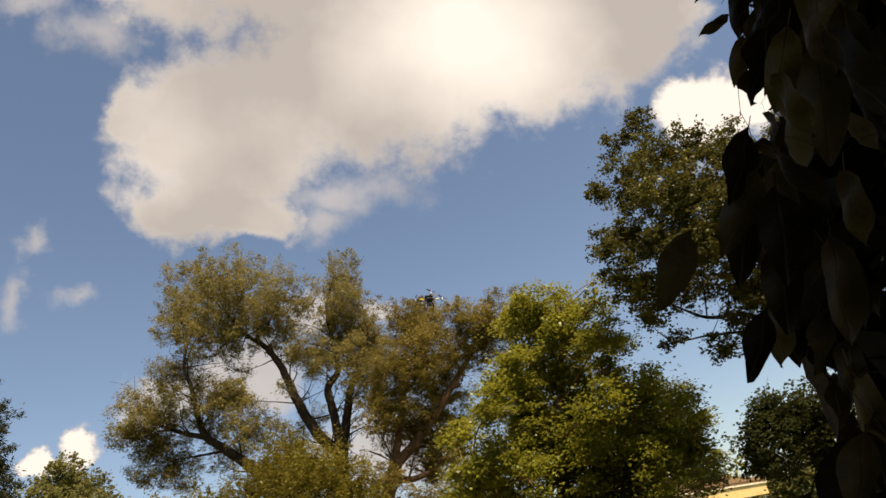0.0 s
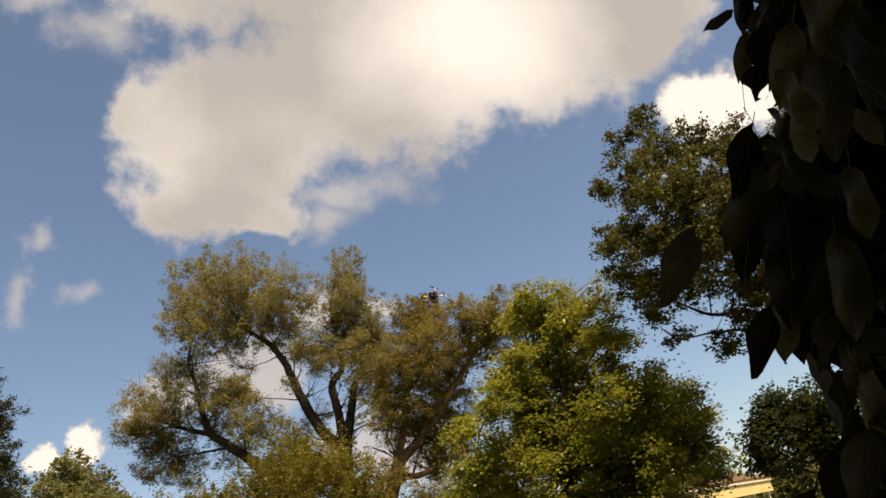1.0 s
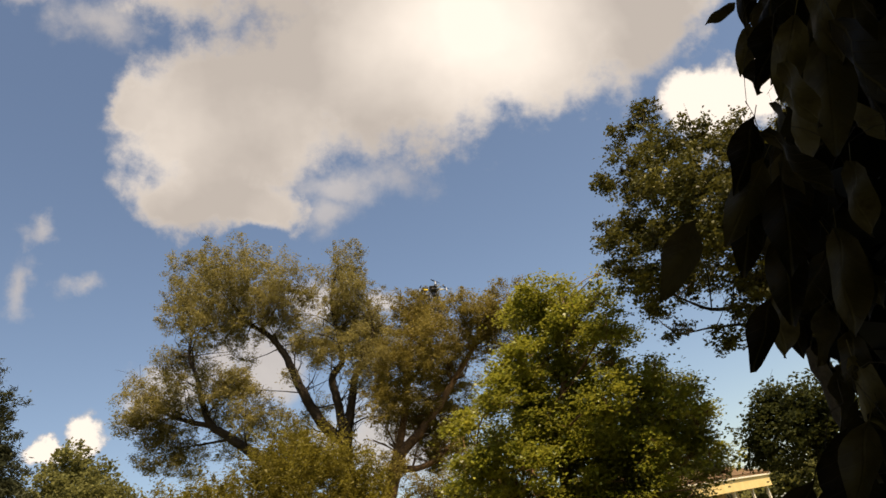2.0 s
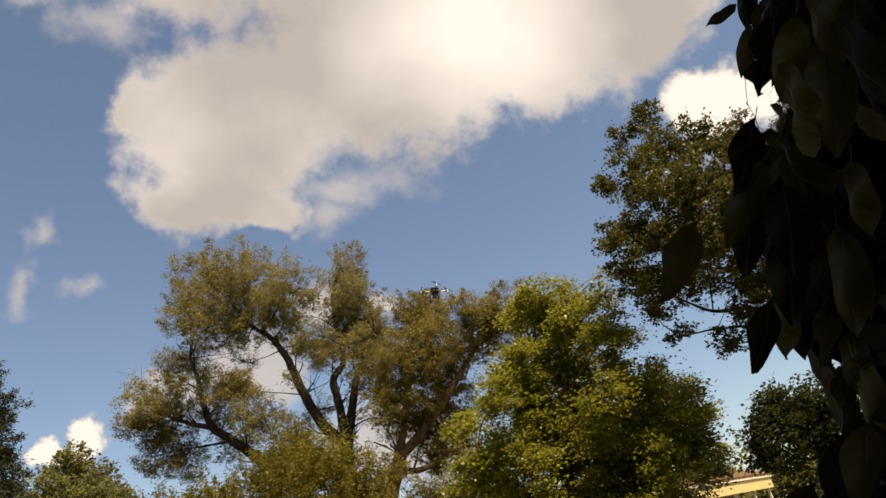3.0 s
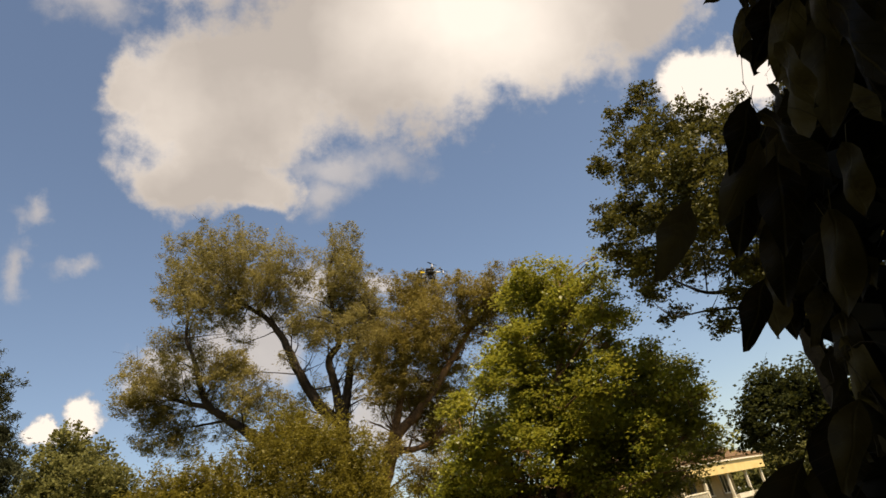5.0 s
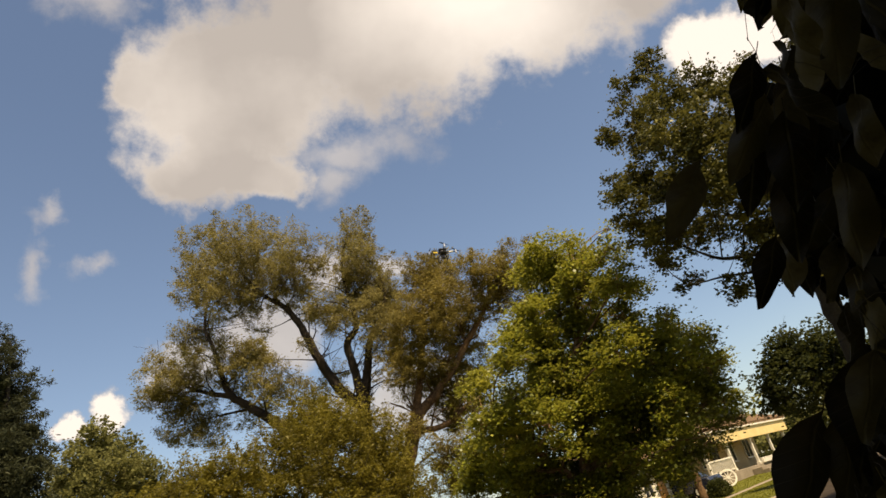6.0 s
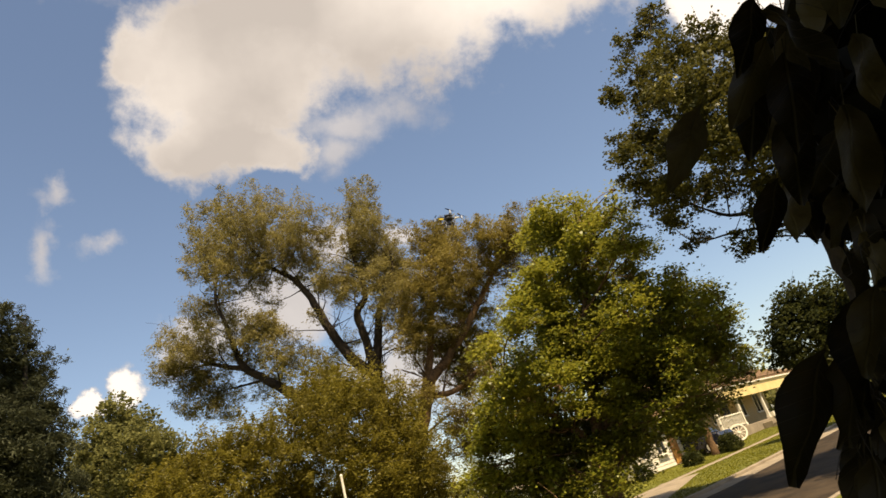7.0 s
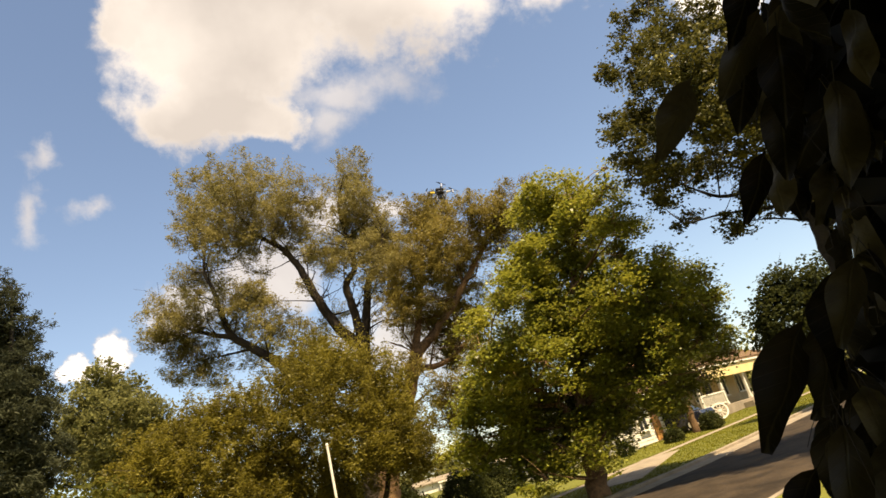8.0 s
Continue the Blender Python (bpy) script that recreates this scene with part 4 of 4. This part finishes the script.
def build_drive():
    a, b = STREET.inverted() @ Vector((3.4, 24.6, 0)), STREET.inverted() @ Vector((6.9, 33.2, 0))
    way = math.degrees(math.atan2(b.y - a.y, b.x - a.x))
    drive = new("driveway")
    drive.matrix_basis = STREET @ Matrix.Translation((a.x, a.y + 0.25, climb(a.x))) @ pose(0, 0, 0, 0, -0.9, way)
    tagged(drive, "pale concrete drive across the lawn", "driveway", kind="structure")
    me = None
    for i in range(4):
        ob = part("slab", box(0.01, 2.4, -0.9, 0.9, -0.05, 0.02, 0.01) if me is None else me, M_CONCRETE, drive)
        me = ob.data
        ob.matrix_basis = Matrix.Translation((0.2 + 2.41 * i, 0, 0))


build_drive()


def garden_bush(a, o, r, h, seed, label):
    rng = np.random.default_rng(seed)
    root = thing("garden_bush", street(a, o), label, "bush", "clipped garden bushes")
    way = rng.normal(0, 1, (int(5200 * r * r), 3))
    way /= np.linalg.norm(way, axis=1, keepdims=True)
    way[:, 2] = np.abs(way[:, 2])
    bumps = 1 + 0.12 * np.sin(way[:, 0] * 7 + seed) * np.cos(way[:, 1] * 6)
    pts = way * np.array((r, r, h)) * (bumps * rng.uniform(0.72, 1.02, len(way)))[:, None] + (0, 0, 0.05)
    stems = [tube([(0, 0, -0.05), (0.1 * math.cos(k), 0.1 * math.sin(k), h * 0.4), (0.6 * r * math.cos(k), 0.6 * r * math.sin(k), h * 0.7)], [0.04, 0.03, 0.01], 6, 3) for k in range(5)]
    part("stems", mesh_of("stems", *join(stems), M_DARK_BARK, True), None, root)
    part("leaves", mesh_of("leaves", *leaf_cloud(rng, pts, 0.11, 0.07), M_LEFT), None, root)


garden_bush(38.9, 18.5, 0.72, 0.95, 31, "clipped round dark green bush on the lawn")
garden_bush(32.0, 20.2, 0.5, 0.75, 32, "low dark bush added to deepen the shade beside the white house")
garden_bush(35.2, 19.0, 0.6, 0.7, 33, "dark clipped bush before the white house")
# Three dark bushes added where there is only deep shade behind the maple.
garden_bush(24.5, 24.5, 1.6, 1.9, 36, "spreading dark bush added to deepen the shade behind the maple")
garden_bush(21.5, 26.0, 1.7, 2.0, 37, "tall dark bush added to deepen the shade behind the maple")
garden_bush(27.6, 25.5, 1.5, 1.7, 38, "dark bush added to deepen the shade beside the white house")
garden_bush(53.5, 19.6, 0.8, 0.9, 34, "low bush beside the porch step")
tree("young_tree", tuple((street(38.4, 19.3) @ Vector((0, 0, 0)))[:2]), [(-0.5, 4.4, 0.9), (0.4, 4.8, 0.9), (0.0, 5.6, 0.8), (-0.2, 3.7, 0.7)], [[(0, -0.1, 0.22), (0.05, 1.6, 0.18), (0.0, 3.6, 0.08), (0, 5.2, 0.02)]], (0.15, 0.12), (M_MAPLE, M_BARK_RED), "young tree with pale trunk on the house lawn", seed=35, cover=3.6)

# ---- white pole before the shrubs ----


def pole():
    root = thing("white_pole", pose(-5.25, 21.2, 0, 0, 2.0, 0), "slim white painted metal pole before the shrubs", "pole")
    part("shaft", rod(bmesh.new(), (0, 0, -0.05), (0, 0, 3.64), 0.042, 0.038, 12), M_WHITE, root)
    part("cap", rod(bmesh.new(), (0, 0, 3.642), (0, 0, 3.70), 0.05, 0.025, 12), M_WHITE, root)
    part("base_plate", box(-0.15, 0.15, -0.15, 0.15, 0.0, 0.03, 0.005), M_METAL, root)


pole()

# ---- the hovering quadcopter ----


def quadcopter():
    root = thing("quadcopter", pose(0.22, 12.0, 6.66, -4, 6, 14), "black four-armed drone hovering, one arm marked with yellow tape", "drone")
    bm = bmesh.new()
    bmesh.ops.create_uvsphere(bm, u_segments=20, v_segments=10, radius=0.085, matrix=Matrix.Diagonal((1, 1, 0.55, 1)))
    body = part("body", bm, M_CARBON, root, smooth=True)
    part("top_plate", box(-0.075, 0.075, -0.075, 0.075, 0.047, 0.055, 0.004), M_CARBON, body)
    part("battery", box(-0.07, 0.07, -0.03, 0.03, 0.056, 0.095, 0.006), M_DARK, root)
    part("antenna", rod(bmesh.new(), (0.03, 0.05, 0.05), (0.05, 0.07, 0.19), 0.004, 0.003, 6), M_CARBON, root)
    for i in range(4):
        a = math.radians(90 * i)
        c, s = math.cos(a), math.sin(a)
        arm = part("arm", rod(bmesh.new(), (0.06 * c, 0.06 * s, 0.01), (0.26 * c, 0.26 * s, 0.02), 0.012, 0.011, 10), M_CARBON, root)
        if i == 2:
            part("tape", rod(bmesh.new(), (0.10 * c, 0.10 * s, 0.012), (0.18 * c, 0.18 * s, 0.016), 0.0145, 0.0142, 10), M_YELLOW_TAPE, arm, "bright yellow tape")
        if i == 0:
            part("tape", rod(bmesh.new(), (0.12 * c, 0.12 * s, 0.012), (0.22 * c, 0.22 * s, 0.018), 0.0142, 0.014, 10), M_WHITE, arm, "white tape")
        part("motor", rod(bmesh.new(), (0.26 * c, 0.26 * s, -0.018), (0.26 * c, 0.26 * s, 0.045), 0.02, 0.018, 14), M_METAL, root)
        bm = bmesh.new()
        for k in (0, math.pi):
            t = a + 0.7 + 0.5 * i + k
            d, e = Vector((math.cos(t), math.sin(t), 0)), Vector((-math.sin(t), math.cos(t), 0))
            o = Vector((0.26 * c, 0.26 * s, 0.05))
            pts = [o + d * r + e * w + Vector((0, 0, h)) for r, w, h in ((0.0, -0.008, 0), (0.05, -0.014, -0.003), (0.125, -0.006, 0), (0.125, 0.005, 0.002), (0.05, 0.012, 0.004), (0.0, 0.008, 0.001))]
            lo, hi = [bm.verts.new(p) for p in pts], [bm.verts.new(p + Vector((0, 0, 0.003))) for p in pts]
            bm.faces.new(lo[::-1]), bm.faces.new(hi)
            for j in range(6):
                bm.faces.new((lo[j], lo[(j + 1) % 6], hi[(j + 1) % 6], hi[j]))
        part("propeller", bm, M_CARBON, root)
    for x in (-0.06, 0.06):
        k = 1 if x > 0 else -1
        v, f = tube([(x, -0.10, -0.17), (x * 1.5, -0.085, -0.09), (x * 0.9, -0.03, -0.02), (x * 0.9, 0.03, -0.02), (x * 1.5, 0.085, -0.09), (x, 0.10, -0.17)], [0.007] * 6, 6, 4)
        leg = part("landing_leg", mesh_of("landing_leg", v, f, M_CARBON, True), None, root)
        part("skid", rod(bmesh.new(), (x, -0.13, -0.172), (x, 0.13, -0.172), 0.007, sides=6), M_CARBON, leg)
    gimbal = part("camera_mount", box(-0.03, 0.03, -0.03, 0.03, -0.085, -0.047, 0.006), M_CARBON, root)
    part("camera_body", box(-0.03, 0.03, -0.055, 0.005, -0.135, -0.088, 0.006), M_DARK, gimbal)
    part("camera_lens", rod(bmesh.new(), (0, -0.055, -0.11), (0, -0.075, -0.11), 0.015, sides=14), M_GLASS, gimbal)


quadcopter()

# ---- far woods that close the view ----


def far_woods():
    rng = np.random.default_rng(77)
    pts = []
    for i in range(70):
        az = math.radians(-48 + 100 * i / 69 + rng.uniform(-0.6, 0.6))
        d = rng.uniform(105, 135)
        c = np.array((d * math.sin(az), d * math.cos(az), 0))
        h = rng.uniform(4.5, 6.5)
        for k in range(7):
            q = c + np.array((rng.uniform(-3, 3), rng.uniform(-3, 3), rng.uniform(0.3, 0.95) * h))
            pts.append(q + rng.normal(0, 0.62, (110, 3)) * (1.5, 1.5, 1.0))
    pts = np.vstack(pts)
    pts = pts[pts[:, 2] > 0.1]
    woods = new("far_woods", mesh_of("far_woods", *leaf_cloud(rng, pts, 0.85, 0.6), M_FAR))
    tagged(woods, "distant low line of green trees", "woods", kind="stuff")


far_woods()


def lawn_grass():
    rng = np.random.default_rng(78)
    n = 60000
    a, o = rng.uniform(14, 60, n), rng.uniform(FAR_EDGE + 0.2, 21, n)
    keep = (np.abs(o - 17.4) > 0.36)
    # none on the drive
    p, q = STREET.inverted() @ Vector((3.4, 24.6, 0)), STREET.inverted() @ Vector((6.9, 33.2, 0))
    u = Vector((q.x - p.x, q.y - p.y)).normalized()
    dx, dy = a - p.x, o - p.y - 0.25
    keep &= ~((np.abs(dx * u.y - dy * u.x) < 0.95) & (dx * u.x + dy * u.y > 0) & (dx * u.x + dy * u.y < 10))
    a, o = a[keep], o[keep]
    h = rng.uniform(0.02, 0.05, len(a))
    land = np.array([climb(p, q) for p, q in zip(a, o)])
    x, y = ALONG.x * a + OVER.x * o, ALONG.y * a + OVER.y * o
    t, w = rng.uniform(0, 6.3, len(a)), 0.022
    lean = rng.normal(0, 0.03, (len(a), 2))
    v = np.stack([np.stack([x - w * np.cos(t), y - w * np.sin(t), land - 0.005], 1), np.stack([x + w * np.cos(t), y + w * np.sin(t), land - 0.005], 1), np.stack([x + lean[:, 0], y + lean[:, 1], land + h], 1)], 1).reshape(-1, 3)
    grass = new("grass", mesh_of("grass", v, np.arange(len(v)).reshape(-1, 3), M_BLADE))
    tagged(grass, "short mown yellow-green grass tufts", "grass", kind="stuff")


lawn_grass()

# ---- the broad-leaved tree that hangs over the viewer ----


def broad_leaf(length, width, curl, fold):
    """A pointed oval leaf that hangs along -z from its stalk, folded on its midrib."""
    nu, nv = 4, 8
    verts, faces = [], []
    for j in range(nv + 1):
        t = j / nv
        w = width * 0.5 * (math.sin(math.pi * t**0.8) ** 0.7) * (1 - 0.1 * t) if 0 < t < 1 else 0.002
        for i in range(nu + 1):
            s = (i / nu - 0.5) * 2
            x = s * w
            y = fold * abs(s) * w + curl * length * t * t + 0.006 * math.sin(t * 9 + s * 2)
            verts.append((x, y, -length * t))
    for j in range(nv):
        for i in range(nu):
            a = j * (nu + 1) + i
            faces.append((a, a + 1, a + nu + 2, a + nu + 1))
    n = len(verts)
    stalk = [(0.0006, 0, 0.02), (-0.0006, 0, 0.02), (-0.0006, 0, -0.004), (0.0006, 0, -0.004)]
    verts += stalk
    faces.append((n, n + 1, n + 2, n + 3))
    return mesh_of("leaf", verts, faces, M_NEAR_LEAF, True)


def near_tree():
    rng = np.random.default_rng(5)
    root = thing("broadleaf_tree", pose(1.9, 1.0, 0), "broad-leaved tree in deep shade with large drooping leaves", "tree")
    home = Vector((1.9, 1.0, 0))
    eye = Vector((0, 0, 1.59))
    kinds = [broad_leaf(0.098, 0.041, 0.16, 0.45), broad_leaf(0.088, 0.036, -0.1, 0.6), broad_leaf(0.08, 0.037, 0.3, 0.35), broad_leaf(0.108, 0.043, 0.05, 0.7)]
    # the drip line: bearing of the outermost leaves at each height of view
    rise = [-24, -7, -4, -1, 1.5, 3, 4.5, 8, 10.8, 13.6, 19, 21, 23.4, 25.4, 28, 31.6, 36.2, 50]
    line = [20.0, 21.0, 24.6, 25.6, 26.2, 26.4, 27.4, 28.6, 26.2, 26.6, 28, 28, 29.6, 32.0, 33.6, 34.6, 35.4, 37]
    bases = []

    def open_air(az, el):
        """Places where the twigs are bare and the street and the oak show through."""
        low = (np.hypot((az - 26.6) / 0.9, (el + 0.4) / 1.5) < 1) | ((el < 0.5) & (az < 25.4) & (el > -4.2))
        gaps = (np.sin(az * 5.3 + el * 2.1) + np.sin(el * 4.7 - az * 1.9) > 0.45) & (az > 28.5) & (az < 36) & (el > 6.5) & (el < 14)
        specks = (np.sin(az * 9.1 + el * 3.3) + np.sin(el * 8.3 - az * 4.1) > 1.55) & (el > 14) & (el < 31)
        return low | gaps | specks

    def hang(where, turn, tilt, lean, mesh, size=1.0):
        ob = part("leaf", mesh, None, root)
        ob.matrix_basis = Matrix.Translation(where - home) @ pose(0, 0, 0, tilt, lean, turn) @ Matrix.Scale(size, 4)
        bases.append(where)

    # single leaves that stand out from the mass: stalk x, y, z and length, lean
    for x, y, z, size, lean, turn, k in (
        (0.284, 0.618, 1.866, 0.92, 38, 15, 0), (0.395, 0.553, 2.04, 0.62, 34, -20, 2), (0.385, 0.555, 1.998, 0.62, 28, 25, 1),
        (0.366, 0.579, 1.945, 0.85, 30, 10, 0), (0.358, 0.585, 1.9, 0.88, 42, -10, 3), (0.284, 0.618, 1.61, 1.1, 36, 8, 3),
        (0.3, 0.615, 1.606, 0.85, 19, -5, 0), (0.328, 0.599, 1.645, 1, 24, 20, 3), (0.25, 0.634, 1.492, 0.75, 46, 0, 1), (0.285, 0.62, 1.52, 0.7, 28, 10, 2),
        (0.272, 0.64, 1.46, 0.8, 40, 12, 3), (0.318, 0.625, 1.505, 1, 10, 5, 3),
        (0.345, 0.6, 1.885, 0.95, 26, -15, 0), (0.393, 0.555, 2.073, 0.42, 78, 0, 2), (0.312, 0.604, 1.766, 0.7, 32, 5, 0),
    ):
        hang(Vector((x, y, z)), turn, 6, lean, kinds[k], size)
    while len(bases) < 292:
        el = rng.uniform(-22, 48)
        d = 0.60 + 0.75 * rng.random() ** 1.3
        spread = rng.random() ** 2.0
        az = np.interp(el, rise, line) + 3.0 * 0.65 / d + 17 * spread
        if open_air(az, el):
            continue
        r = Vector((math.sin(math.radians(az)), math.cos(math.radians(az)), math.tan(math.radians(el)))) * d
        size = rng.uniform(0.75, 1.2)
        hang(eye + r + Vector((0, 0, 0.045)), rng.uniform(-70, 70) - az, rng.normal(4, 16), rng.normal(20, 14), kinds[int(rng.integers(4))], size)
    # trunk, boughs and the twigs on which the leaves hang
    tubes = [tube([(0, 0, -0.1), (0.03, 0, 1.2), (-0.05, 0.05, 2.4), (0.02, 0, 4.2)], [0.13, 0.11, 0.09, 0.04], 10, 5, 0.05, rng)]
    bough = []
    for z0, tip in ((1.5, (-1.2, -0.2, 1.35)), (1.9, (-1.25, -0.3, 2.0)), (2.3, (-1.2, -0.25, 2.6)), (1.7, (-1.1, 0.1, 1.7)), (2.1, (-1.0, 0.0, 2.3)), (1.2, (-1.1, -0.1, 1.0))):
        q = [np.array((0, 0, z0)), np.array((tip[0] * 0.5, tip[1] * 0.5, (z0 + tip[2]) / 2 + 0.14)), np.array(tip)]
        tubes.append(tube(q, [0.035, 0.022, 0.008], 7, 5, 0.1, rng))
        bough += [q[1] * (1 - t) + q[2] * t for t in (0, 0.25, 0.5, 0.75, 1.0)] + [q[0] * 0.5 + q[1] * 0.5]
    joints = [np.array(b) for b in bough]
    order = sorted((np.array(b - home) + (0, 0, 0.018) for b in bases), key=lambda e: np.linalg.norm(e[:2]))
    for e in order:
        d = np.linalg.norm(np.array(joints) - e - (0, 0, 0.03), axis=1)
        a = joints[int(np.argmin(d))]
        if d.min() < 0.10:
            tubes.append(tube([a, (a + e) / 2 + (0, 0, 0.012), e], [0.0004, 0.00035, 0.0003], 4, 3))
        joints.append(e)
    part("trunk", mesh_of("trunk", *join(tubes), M_DARK_BARK, True), None, root)
    # the rest of the crown: inner leaves first, then the unseen part behind, above and beside
    n = 5200
    el, d = rng.uniform(-28, 56, n), rng.uniform(0.95, 2.6, n)
    az = np.interp(el, rise, line) + 3.0 + 26 * rng.random(n) ** 1.2
    keep = ~open_air(az, el)
    az, el, d = az[keep], el[keep], d[keep]
    a, q = np.radians(az), np.radians(el)
    inner = np.stack([d * np.sin(a), d * np.cos(a), 1.59 + d * np.tan(q)], 1)
    inner = inner[(inner[:, 2] > 0.3) & (inner[:, 2] < 4.6)]
    # Unseen leaves, added overhead and behind to keep sun and sky off the hanging ones.
    m = 110000
    shade_ball = rng.normal(0, 1, (m, 3))
    shade_ball *= (rng.random((m, 1)) ** 0.45) / np.linalg.norm(shade_ball, axis=1, keepdims=True)
    swell = 1 + 0.12 * np.sin(shade_ball[:, :1] * 9 + shade_ball[:, 1:2] * 7) + 0.08 * np.sin(shade_ball[:, 2:] * 11)
    roof = shade_ball * swell * (3.5, 3.0, 2.5) + (1.0, -1.0, 3.0)
    x, y, z = roof[:, 0], roof[:, 1], roof[:, 2]
    clear = ((y < 0.2) & (z > 2.8)) | (np.degrees(np.arctan2(x, y)) > 44) & (x > 0.7) | (y < -1.5)
    roof = roof[clear & (z > 0.6)]
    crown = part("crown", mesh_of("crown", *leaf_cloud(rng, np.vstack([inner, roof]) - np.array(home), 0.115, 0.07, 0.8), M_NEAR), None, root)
    crown["kind"] = "stuff"


near_tree()
